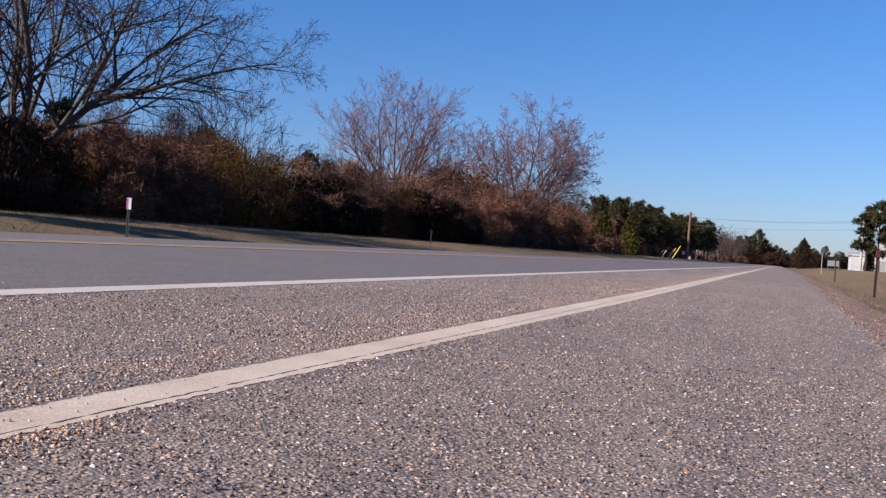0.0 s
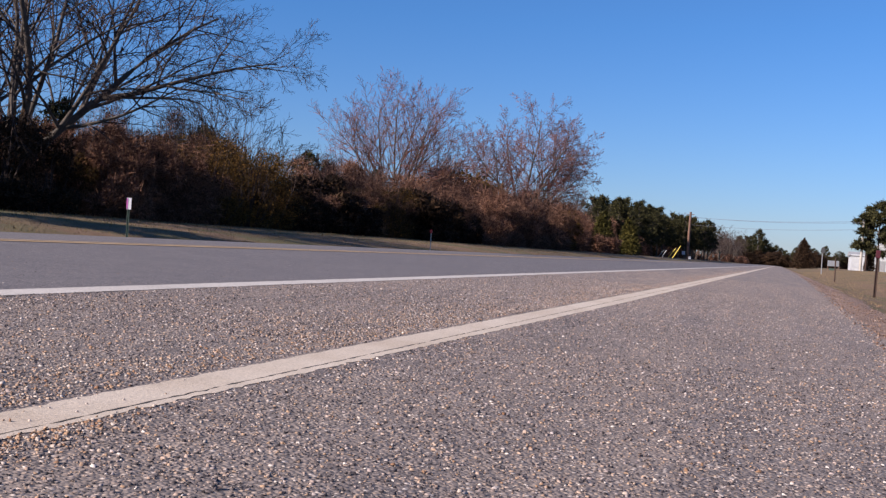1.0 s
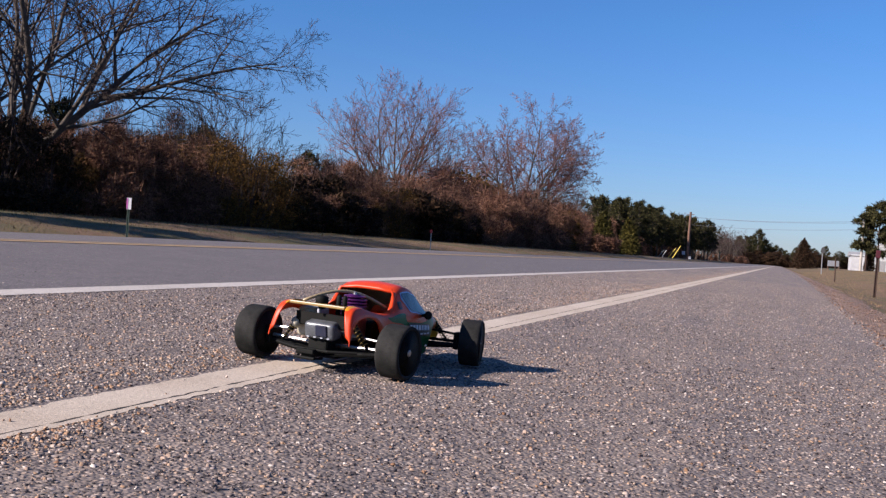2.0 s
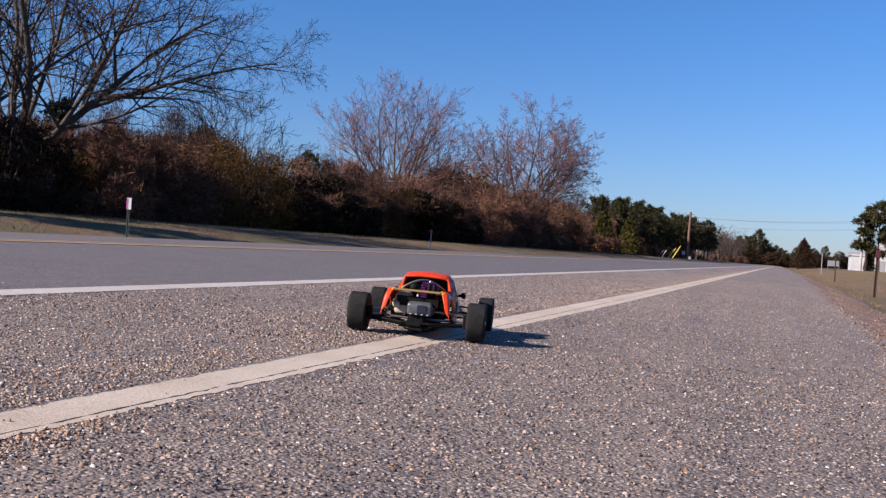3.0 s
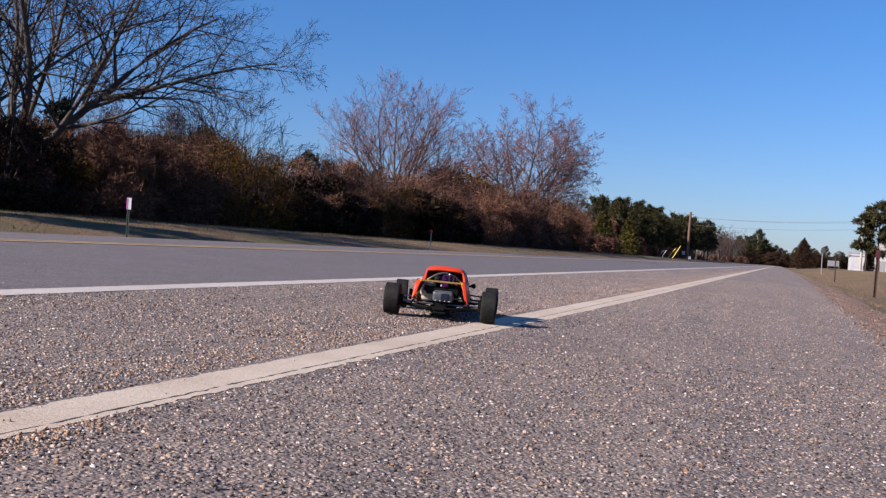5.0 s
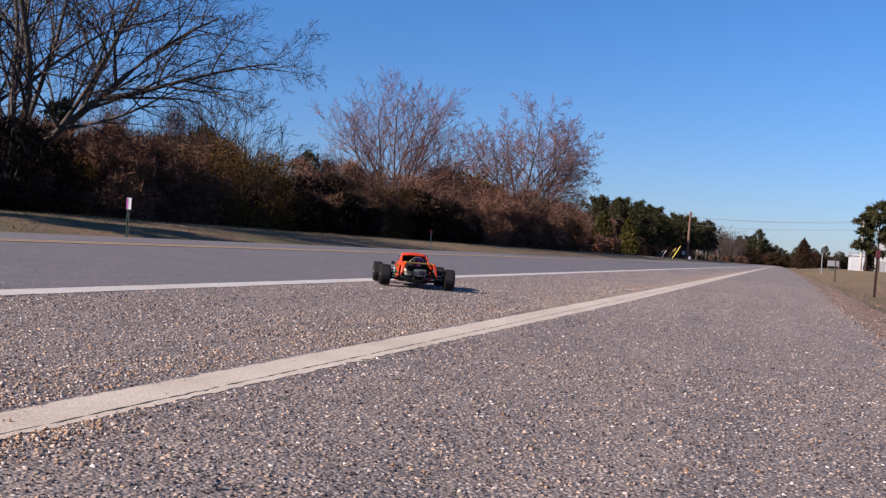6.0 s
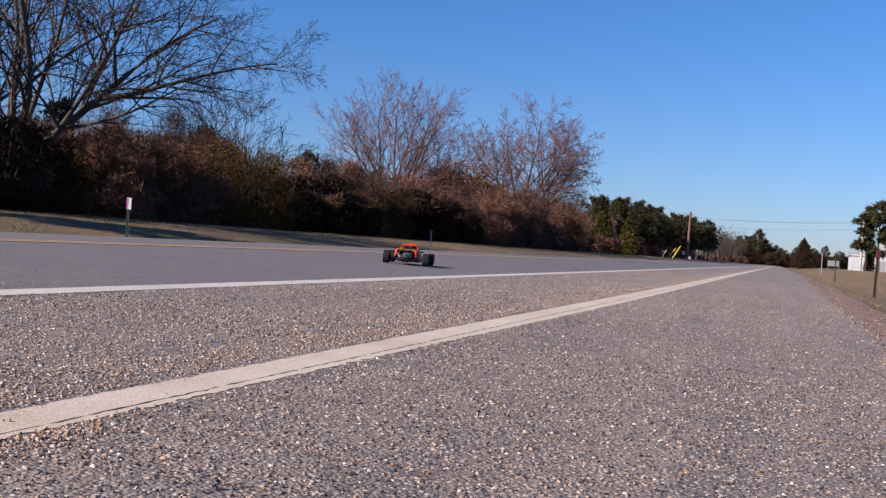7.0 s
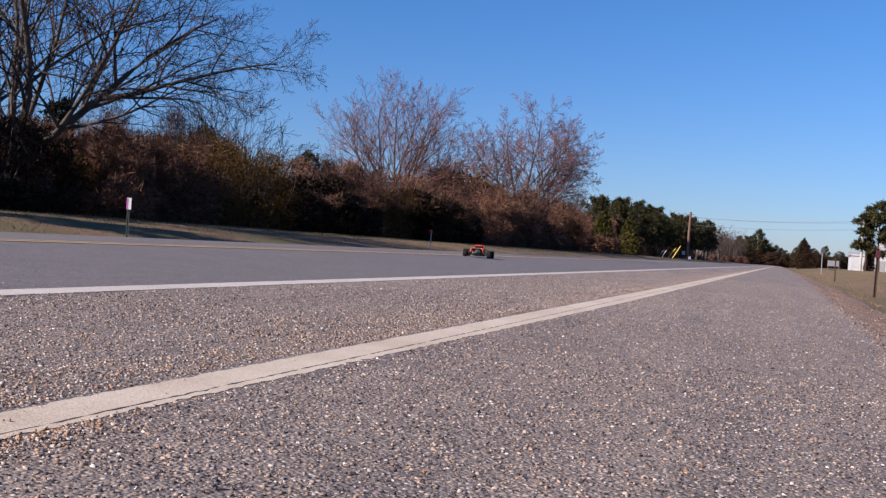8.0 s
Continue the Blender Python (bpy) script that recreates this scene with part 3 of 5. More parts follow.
def make_pine(name, m, seed, tall, wide, label, group="pine wood", count=420, low=0.25):
    """A pine: tapered trunk, limbs in whorls, tufts of needles at their ends."""
    rng = random.Random(seed)
    ob = base(name, m, label, "pine tree", group)
    limbs = Tubes()
    spine = [Vector((0.12 * math.sin(k + seed), 0.12 * math.cos(1.7 * k + seed), -0.2 + (tall + 0.2) * k / 6)) for k in range(7)]
    limbs.add(spine, [0.02 * tall * (1 - 0.15 * k) for k in range(7)], 7)
    clumps = []
    for k in range(64):
        h = low + (1 - low) * (k / 64) ** 0.9
        prof = math.sin(math.pi * min(1.0, 0.18 + 0.82 * (h - low) / (1 - low))) ** 0.7
        r = wide * 0.5 * max(0.12, prof) * rng.uniform(0.55, 1.15)
        a = rng.uniform(0, 6.28)
        z = tall * h
        tip = Vector((math.cos(a) * r, math.sin(a) * r, z + r * rng.uniform(0.0, 0.35)))
        root = Vector((0, 0, z))
        limbs.add([root, root.lerp(tip, 0.5) + Vector((0, 0, -0.06 * r)), tip], [0.05, 0.035, 0.012], 4)
        clumps.append((tip, (0.07 * wide + 0.12 * r, 0.07 * wide + 0.12 * r, 0.026 * tall)))
        clumps.append((tip + Vector((rng.gauss(0, 0.25), rng.gauss(0, 0.25), 0.03 * tall)), (0.05 * wide, 0.05 * wide, 0.02 * tall)))
        if r > 0.25 * wide:
            clumps.append((root.lerp(tip, 0.6), (0.09 * wide, 0.09 * wide, 0.022 * tall)))
    clumps.append((Vector((0, 0, tall * 0.98)), (0.06 * wide, 0.06 * wide, 0.06 * tall)))
    mesh_object("trunk", [tuple(p) for p in limbs.v], limbs.f, MAT_BARK, ob, smooth=True)
    v, f = leaf_mesh(rng, count * 8, clumps, 0.028 * tall, 0.07 * tall, 4.0)
    mesh_object("crown", v, f, MAT_PINE, ob, "clumped dark green needles")
    return ob


def build_pines():
    rng = random.Random(9)
    kinds = [make_pine("pine_tree", at(-23.5, 236), 1, 10.0, 5.5, "dark green pine at the edge of the wood"),
             make_pine("pine_tree", at(-28.0, 228), 2, 11.0, 5.0, "dark green pine at the edge of the wood"),
             make_pine("pine_tree", at(-25.0, 250), 3, 9.0, 6.0, "dark green pine at the edge of the wood")]
    for k in range(34):                                     # wood round the utility pole
        y = 135 + k * 4.2
        copy_thing(kinds[k % 3], at(-23 + rng.uniform(-3, 2.5) + max(0, (y - 200) * 0.05), y, rng.uniform(0, 360), rng.uniform(0.58, 0.76) + 0.0022 * (y - 135)))
    for k in range(12):                                     # second row of the wood
        y = 150 + k * 8.0
        copy_thing(kinds[k % 3], at(-28 + rng.uniform(-2, 2), y, 50 * k, rng.uniform(0.7, 0.85) + 0.002 * (y - 135)))
    for k in range(16):                                     # tops seen behind the brush
        y = 34 + k * 6.0
        copy_thing(kinds[k % 3], at(-35 + rng.uniform(-4, 2), y, rng.uniform(0, 360), rng.uniform(0.42, 0.52) + 0.0012 * y))
    for k, (x, y, s) in enumerate(((-13.0, 430, 1.1), (-8.5, 440, 1.32), (-6.0, 444, 1.2), (-11.0, 446, 1.2), (-16, 440, 1.0), (-5, 450, 1.0), (-1.5, 455, 0.9), (-21, 400, 0.8), (2.5, 430, 0.75), (-26, 420, 0.9), (6, 420, 0.7), (9, 440, 0.8), (13, 430, 0.75), (18, 440, 0.8), (24, 450, 0.8))):
        copy_thing(kinds[k % 3], at(x, y, 40 * k, s))
    for k in range(16):                                     # low tree line beyond the field
        copy_thing(kinds[k % 3], at(14 + 4.5 * k, 470 + 9 * (k % 4), 77 * k, rng.uniform(0.5, 0.7)))
    for k in range(10):                                     # dense stand on the far bend
        copy_thing(kinds[k % 3], at(-16 + 2.4 * k, 452 + 5 * (k % 3), 31 * k, 1.05 - 0.05 * k))
    make_pine("roadside_pine", at(15.8, 184), 14, 11.3, 7.5, "tall spreading pine in front of a white building", "", 1500, 0.2)
    copy_thing(kinds[1], at(20.5, 190, 20, 0.95))
    make_bush("cone_cedar", at(6.0, 276), 15, 7.2, 7.4, "dark conical evergreen beside the road", MAT_CEDAR_AND_SHADE, 9000, 0.2, 0.5, 2.5, "evergreen tree", "", True)
    make_bush("cone_cedar", at(-17.7, 125), 16, 3.6, 4.3, "olive-green conical cedar by the wood edge", MAT_OLIVE, 7000, 0.15, 0.35, 3.0, "evergreen tree", "", True)
    make_bush("cone_cedar", at(-18.9, 113), 17, 3.4, 4.6, "olive-green conical cedar by the wood edge", MAT_OLIVE, 7000, 0.15, 0.35, 3.0, "evergreen tree", "", True)


def build_tan_clump():
    make_bush("dry_clump", at(-18.0, 110), 19, 3.0, 2.1, "pale pinkish-tan clump of dead brush by the wood edge", MAT_BRUSH, 7000, 0.2, 0.6, 12.0, "shrub", "")


def build_far_wood():
    rng = random.Random(31)
    kinds = []
    for k in range(2):
        kinds.append(bare_tree("wood_tree", at(-22 - 5 * k, 250 + 8 * k), [(fan(-18), 8, 0.12), (fan(0, 0.2), 9, 0.14), (fan(18, -0.2), 8, 0.12), (fan(35), 6, 0.1)], (7, 5, 4, 3), 60 + k, "leafless tree in the distant wood", MAT_TWIG, 0.1, 0.04, "distant wood", 0.012))
    for k in range(30):
        y = 235 + k * 7
        copy_thing(kinds[k % 2], at(-21 + 0.03 * (y - 240) + rng.uniform(-4, 2), y, rng.uniform(0, 360), rng.uniform(0.75, 1.1)))
    for k in range(6):                                     # bare crowns behind the brush
        y = 104 + k * 8
        copy_thing(kinds[k % 2], at(-25.5 + rng.uniform(-1.5, 1.5), y, rng.uniform(0, 360), rng.uniform(0.6, 0.78)))


    pine = bpy.data.objects["pine_tree"]
    for k, (x, y) in enumerate(((-37.2, 33.5), (-36.0, 40.0))):   # tall bare trees added behind the brush to cast shade on it
        copy_thing(kinds[k % 2], at(x, y, 63 * k, 1.7 + 0.08 * (k % 3)))
    # Two pines added left of the view so that their shadows fall on the bank.
    for x, y, s in ((-22.0, 10.0, 0.78), (-24.5, 17.0, 0.85)):
        copy_thing(pine, at(x, y, 60 * y, s))
    for k in range(5):                                      # trees that shade the bank, beside and behind the camera
        copy_thing(kinds[k % 2], at(-24 - 1.5 * (k % 3), 15 - 9 * k, 70 * k, 0.8))
    brush = bpy.data.objects["shrub.007"]
    for k in range(24):                                     # scrub between the wood and the far trees
        y = 290 + 6 * k
        copy_thing(brush, at(-19.5 + 0.06 * (y - 290) + rng.uniform(-2, 1), y, 35 * k, rng.uniform(0.5, 0.85)))
    for k in range(16):                                     # low dark wood edge beyond the field
        copy_thing(undergrowth, at(14 + 3.4 * k, 455 + 7 * (k % 3), 65 * k, rng.uniform(2.6, 3.2)))
    for k in range(22):                                     # undergrowth at the foot of the far trees
        x, y = (-20 + 1.6 * k, 425 + 6 * (k % 3))
        copy_thing(undergrowth, at(x, y, 50 * k, rng.uniform(2.2, 3.4)))


build_bare_trees()
undergrowth = build_thicket()
build_pines()
build_tan_clump()
build_far_wood()


# ---- roadside things ----
MAT_GREEN_POST = surface("green_steel_post", (0.05, 0.09, 0.07), (0.09, 0.13, 0.1), 8.0, 80.0, 0.6, 0.3, 0.1)
MAT_WHITE_SHEET = surface("white_sheeting", (0.74, 0.72, 0.76), (0.8, 0.78, 0.82), 6.0, 60.0, 0.5, 0.0, 0.05)
MAT_RED = surface("red_reflector", (0.4, 0.02, 0.025), (0.5, 0.03, 0.04), 10.0, 80.0, 0.4, 0.0, 0.0)
MAT_PINK = surface("magenta_sheeting", (0.55, 0.1, 0.4), (0.6, 0.15, 0.45), 10.0, 80.0, 0.4, 0.0, 0.0)
MAT_GALV = surface("galvanised_steel", (0.3, 0.31, 0.33), (0.42, 0.42, 0.44), 12.0, 90.0, 0.5, 0.6, 0.1)
MAT_POLE = surface("weathered_pole_wood", (0.15, 0.078, 0.055), (0.23, 0.125, 0.088), 1.5, 30.0, 0.85, 0.0, 0.5, 0.01)
MAT_POLE_PALE = surface("pale_pole", (0.42, 0.38, 0.34), (0.52, 0.47, 0.43), 1.5, 30.0, 0.8, 0.0, 0.3, 0.01)
MAT_GUARD = surface("yellow_plastic", (0.7, 0.5, 0.04), (0.78, 0.58, 0.08), 3.0, 40.0, 0.5, 0.0, 0.0)
MAT_WIRE = surface("black_cable", (0.1, 0.1, 0.12), (0.14, 0.14, 0.16), 3.0, 40.0, 0.6, 0.0, 0.0)
MAT_SIDING = surface("white_siding", (0.55, 0.56, 0.6), (0.62, 0.63, 0.66), 0.8, 20.0, 0.6, 0.0, 0.1)
MAT_ROOF = surface("grey_shingle", (0.3, 0.3, 0.32), (0.4, 0.4, 0.42), 1.0, 20.0, 0.85)
MAT_MAROON = surface("faded_maroon_sheet", (0.065, 0.004, 0.011), (0.1, 0.007, 0.018), 10.0, 80.0, 0.5, 0.0, 0.0)
MAT_RUST = surface("rusted_steel_post", (0.05, 0.026, 0.02), (0.1, 0.055, 0.042), 8.0, 80.0, 0.8, 0.2, 0.2)
MAT_DARK = surface("dark_sign_back", (0.04, 0.04, 0.045), (0.07, 0.065, 0.065), 5.0, 60.0, 0.6, 0.0, 0.1)


def cuboid(size, m, bevel=0.0):
    bm = bmesh.new()
    bmesh.ops.create_cube(bm, size=1.0, matrix=Matrix.Diagonal((*size, 1)))
    if bevel:
        bmesh.ops.bevel(bm, geom=bm.edges[:], offset=bevel, segments=2, affect="EDGES", profile=0.6)
    bm.transform(m)
    return bm


def cylinder(r0, r1, z0, z1, m=None, sides=14):
    bm = bmesh.new()
    bmesh.ops.create_cone(bm, cap_ends=True, segments=sides, radius1=r0, radius2=r1, depth=z1 - z0, matrix=Matrix.Translation((0, 0, (z0 + z1) / 2)))
    if m:
        bm.transform(m)
    return bm


def channel_post(wide, tall, m=None):
    """A folded U-channel sign post."""
    bm = bmesh.new()
    prof = [(-wide, 0), (-wide * 0.55, 0), (-wide * 0.35, wide * 0.7), (wide * 0.35, wide * 0.7), (wide * 0.55, 0), (wide, 0)]
    loops = []
    for z in (-0.3, tall):
        loops.append([bm.verts.new((x, y, z)) for x, y in prof] + [bm.verts.new((x, y + 0.006, z)) for x, y in reversed(prof)])
    n = len(loops[0])
    for k in range(n):
        bm.faces.new((loops[0][k], loops[0][(k + 1) % n], loops[1][(k + 1) % n], loops[1][k]))
    bm.faces.new(loops[1])
    bm.faces.new(loops[0][::-1])
    if m:
        bm.transform(m)
    return bm


def delineator(x, y, tall, turn, white):
    ob = base("marker_post", at(x, y, turn), "slim green roadside marker post with a white reflector plate" if white else "slim roadside marker post with a small red reflector", "marker post")
    part("post", channel_post(0.022 if white else 0.017, tall), MAT_GREEN_POST if white else MAT_GALV, ob, "slim channel post")
    if white:
        part("reflector_plate", cuboid((0.092, 0.006, 0.22), Matrix.Translation((0.01, -0.012, tall - 0.08)), 0.002), MAT_WHITE_SHEET, ob, "white reflector plate")
        part("reflector_stripe", cuboid((0.026, 0.004, 0.2), Matrix.Translation((-0.022, -0.018, tall - 0.08)), 0.001), MAT_PINK, ob, "magenta reflector stripe")
    else:
        part("reflector", cylinder(0.04, 0.04, -0.01, 0.01, Matrix.Translation((0.0, -0.02, tall - 0.03)) @ Matrix.Rotation(math.pi / 2, 4, "X") @ Matrix.Diagonal((1, 1.7, 1, 1)), 20), MAT_RED, ob, "oval red reflector")
    return ob


def sign_on_post(x, y, tall, lean, head_size, head_mat, post_mat, label):
    ob = base("roadside_sign", at(x, y) @ pose(0, 0, 0, 0, lean, 0), label, "sign")
    part("post", channel_post(0.045, tall), post_mat, ob)
    part("sign_panel", cuboid((head_size[0], 0.02, head_size[1]), Matrix.Translation((0, -0.03, tall - head_size[1] / 2)), 0.008), head_mat, ob)
    return ob


def build_poles():
    ob = base("utility_pole", at(-17.3, 205) @ pose(0, 0, 0, 0, 1.2, 0), "tall brown wooden utility pole with a small white box", "utility pole")
    part("pole", cylinder(0.3, 0.22, -0.3, 9.4), MAT_POLE, ob)
    part("crossarm", cuboid((1.6, 0.1, 0.12), Matrix.Translation((0, -0.15, 8.9)), 0.01), MAT_POLE, ob)
    part("meter_box", cuboid((0.6, 0.3, 0.7), Matrix.Translation((-0.75, -0.2, 1.2)), 0.03), MAT_WHITE_SHEET, ob, "small white box")
    part("ground_box", cuboid((0.45, 0.4, 0.6), Matrix.Translation((0.55, -0.5, 0.3)), 0.03), MAT_WHITE_SHEET, ob, "pale pedestal box")
    ob = base("utility_pole", at(13.1, 184) @ pose(0, 0, 0, 0, 1.0, 0), "pale slender utility pole beside a pine", "utility pole")
    part("pole", cylinder(0.24, 0.16, -0.3, 9.9), MAT_POLE_PALE, ob)
    part("insulator", cylinder(0.06, 0.05, 8.0, 8.3, Matrix.Translation((-0.18, 0, 0)), 10), MAT_WHITE_SHEET, ob)
    for (x, y, top, lean, mat) in ((-17.0, 173.5, 2.4, 30, MAT_GUARD), (-17.8, 174.0, 2.0, 36, MAT_GUARD), (-18.6, 172.0, 1.4, 28, MAT_GALV), (-19.3, 172.5, 1.6, 38, MAT_GALV)):
        g = base("guy_guard", at(x, y) @ pose(0, 0, 0, 0, lean, 0), "slanted guard sleeve on a pole's guy wire", "guy wire guard")
        part("sleeve", cylinder(0.09, 0.07, -0.2, top, None, 10), mat, g)
    for k, (za, zb, dy) in enumerate(((8.9, 8.3, 0), (8.9, 8.0, 1.2), (7.4, 6.9, 0))):
        pts = []
        a, b = Vector((-17.0, 205 - dy, za)), Vector((13.1, 184 - dy, zb + 0.4))
        for q in range(17):
            w = q / 16
            p = a.lerp(b, w)
            p.z -= 0.5 * 4 * w * (1 - w)
            pts.append(p)
        tube = Tubes()
        tube.add(pts, [0.022] * 17, 5)
        tagged(mesh_object("overhead_cable", [tuple(p) for p in tube.v], tube.f, MAT_WIRE), "thin dark cable slung between utility poles", "cable")
    for (x, y, h, m) in ((-15.5, 262, 2.6, MAT_POLE), (-14.0, 258, 2.4, MAT_GREEN_POST)):
        g = base("far_post", at(x, y), "small post with a plate far along the road", "post")
        part("post", cylinder(0.09, 0.08, -0.2, h, None, 10), m, g)
        part("plate", cuboid((0.5, 0.04, 0.35), Matrix.Translation((0, -0.1, h - 0.1)), 0.01), m, g)


def build_right_side():
    sign_on_post(2.84, 33.4, 1.46, 1.5, (0.13, 0.24), MAT_MAROON, MAT_RUST, "dark leaning post with a small red sign")
    stake = base("wooden_stake", at(3.15, 63.0), "bare weathered wooden stake in the verge", "stake")
    part("stake_post", cylinder(0.045, 0.04, -0.3, 1.4, None, 8), MAT_RUST, stake)
    part("stake_cap", cylinder(0.04, 0.02, 1.4, 1.44, None, 8), MAT_RUST, stake)
    ob = base("roadside_sign", at(4.45, 117), "dark oval sign seen from behind on a wooden post", "sign")
    part("post", cylinder(0.055, 0.05, -0.3, 2.6, None, 10), MAT_GALV, ob)
    part("sign_panel", cylinder(0.24, 0.24, -0.02, 0.02, Matrix.Translation((0.05, -0.1, 2.6)) @ Matrix.Rotation(math.pi / 2, 4, "X") @ Matrix.Diagonal((0.9, 1.5, 1, 1)), 20), MAT_DARK, ob)
    ob = base("notice_board", at(8.2, 171), "white notice board on two posts in the field", "notice board")
    part("board", cuboid((1.7, 0.12, 0.9), Matrix.Translation((0, 0, 1.1)), 0.02), MAT_GALV, ob)
    for x in (-0.8, 0.8):
        part("leg", cylinder(0.06, 0.06, -0.3, 0.62, Matrix.Translation((x, 0, 0)), 8), MAT_POLE, ob)
    part("planting_box", cuboid((1.0, 0.4, 0.3), Matrix.Translation((-0.1, -0.4, 0.15)), 0.02), MAT_GREEN_POST, ob)
    # white building behind the pine
    b = base("white_building", at(14.9, 205, 0), "low white sided building with a grey roof behind roadside pines", "building")
    part("wall", cuboid((4.4, 8, 2.9), Matrix.Translation((0, 0, 1.3)), 0.02), MAT_SIDING, b)
    for k in range(10):                                     # lapped boards
        part("board", cuboid((4.46, 0.05, 0.27), Matrix.Translation((0, -4.03, 0.1 + 0.3 * k)) @ Matrix.Rotation(0.08, 4, "X")), MAT_SIDING, b)
    bm = bmesh.new()
    rows = [[bm.verts.new((x, y, z)) for y, z in ((-4.3, 2.7), (0, 3.5), (4.3, 2.7))] for x in (-2.5, 2.5)]
    for k in (0, 1):
        bm.faces.new((rows[0][k], rows[1][k], rows[1][k + 1], rows[0][k + 1]))
    bm.faces.new(rows[0])
    bm.faces.new(rows[1][::-1])
    bm.faces.new((rows[0][0], rows[0][2], rows[1][2], rows[1][0]))
    part("roof", bm, MAT_ROOF, b)
    b = base("white_tower_house", at(18.6, 197, 0), "tall white gabled house front behind pines", "building")
    part("wall", cuboid((4.6, 5, 4.6), Matrix.Translation((0, 0, 2.1)), 0.02), MAT_SIDING, b)
    bm = bmesh.new()
    rows = [[bm.verts.new((x, y, z)) for x, z in ((-2.5, 4.35), (0, 6.0), (2.5, 4.35))] for y in (-2.6, 2.6)]
    for k in (0, 1):
        bm.faces.new((rows[0][k], rows[0][k + 1], rows[1][k + 1], rows[1][k]))
    bm.faces.new(rows[0][::-1])
    bm.faces.new(rows[1])
    bm.faces.new((rows[0][0], rows[1][0], rows[1][2], rows[0][2]))
    part("roof", bm, MAT_SIDING, b)
    part("door", cuboid((1.0, 0.06, 2.0), Matrix.Translation((-1.2, -2.53, 0.9)), 0.01), MAT_ROOF, b)
    part("window", cuboid((0.9, 0.06, 1.1), Matrix.Translation((0.6, -2.53, 2.9)), 0.01), MAT_DARK, b)
    make_bush("cone_cedar", at(14.7, 186), 18, 1.9, 3.6, "small dark evergreen between two white buildings", MAT_CEDAR_AND_SHADE, 3000, 0.15, 0.35, 2.5, "evergreen tree", "", True)
    ob = base("utility_pole", at(13.9, 184.5) @ pose(0, 0, 0, 0, 1.5, 0), "dark brown wooden pole under a pine", "utility pole")
    part("pole", cylinder(0.2, 0.15, -0.3, 7.5), MAT_RUST, ob)
    part("pole_cap", cylinder(0.16, 0.1, 7.5, 7.6), MAT_GALV, ob)


def build_grass():
    """Dry blades on both verges, denser near the road."""
    rng = random.Random(55)
    for name, count, x0, x1, y0, y1, size, blade, label in (("verge_grass", 60000, -21.0, -9.8, 9.0, 90.0, 0.045, MAT_GRASS, "short dry winter grass on the far bank"), ("field_grass", 60000, 1.5, 16.0, 5.0, 150.0, 0.042, MAT_FIELD, "dry tan grass with green patches beside the shoulder")):
        v, f = [], []
        for k in range(count):
            x, y = rng.uniform(x0, x1), y0 + (y1 - y0) * rng.random() ** 1.3
            z = ground_z(x, y)
            a = rng.uniform(0, 6.28)
            h, w = size * rng.uniform(0.4, 1.3), size * rng.uniform(0.06, 0.16)
            lx, ly = rng.gauss(0, 0.5) * h, rng.gauss(0, 0.5) * h
            i = len(v)
            dx, dy = math.cos(a) * w, math.sin(a) * w
            v += [(x - dx, y - dy, z - 0.01), (x + dx, y + dy, z - 0.01), (x + lx, y + ly, z + h)]
            f.append((i, i + 1, i + 2))
        tagged(mesh_object(name, v, f, blade), label, "grass", kind="stuff")


delineator(-11.75, 16.25, 0.73, 18, True)
delineator(-11.5, 33.1, 0.72, 15, False)
build_poles()
build_right_side()
build_grass()


# ---- model car ----
WHEEL_R = 0.068
WHEELS = []
MAT_RUBBER = surface("slick_rubber", (0.01, 0.0097, 0.01), (0.028, 0.027, 0.027), 25.0, 400.0, 0.8, 0.0, 0.4, 0.0006, 0.0, 0.15)
MAT_RIM = surface("black_plastic", (0.003, 0.003, 0.003), (0.006, 0.006, 0.006), 30.0, 200.0, 0.7, 0.0, 0.1, 0.0003, 0.0, 0.15)
MAT_STEEL = surface("bare_metal", (0.3, 0.3, 0.31), (0.42, 0.41, 0.41), 40.0, 400.0, 0.35, 0.9, 0.1, 0.0003)
MAT_SILVER = surface("silver_plastic", (0.1, 0.108, 0.125), (0.16, 0.172, 0.195), 30.0, 300.0, 0.35, 0.2, 0.1, 0.0003)
MAT_PURPLE = surface("purple_anodised", (0.16, 0.03, 0.2), (0.24, 0.05, 0.28), 40.0, 300.0, 0.3, 0.75, 0.1, 0.0003)
MAT_GOLD = surface("gold_spring", (0.22, 0.15, 0.05), (0.3, 0.21, 0.08), 60.0, 300.0, 0.3, 0.8, 0.0)
MAT_TUBE = surface("amber_fuel_tube", (0.36, 0.27, 0.15), (0.44, 0.34, 0.2), 30.0, 200.0, 0.3, 0.0, 0.0)
MAT_TAN_BAR = surface("yellowed_lexan", (0.28, 0.17, 0.05), (0.38, 0.24, 0.07), 30.0, 200.0, 0.4, 0.0, 0.1, 0.0005)
MAT_TANK = surface("milky_tank_plastic", (0.45, 0.4, 0.3), (0.55, 0.5, 0.4), 30.0, 200.0, 0.4, 0.0, 0.1, 0.0005)
MAT_GLASS = surface("tinted_lexan", (0.025, 0.027, 0.04), (0.09, 0.088, 0.105), 18.0, 200.0, 0.12, 0.0, 0.0)
MAT_TRIM = surface("pale_blue_trim", (0.3, 0.42, 0.72), (0.38, 0.5, 0.78), 30.0, 200.0, 0.35, 0.0, 0.0)
MAT_DECAL = surface("black_sticker", (0.008, 0.008, 0.018), (0.012, 0.012, 0.024), 30.0, 200.0, 0.35, 0.0, 0.0)
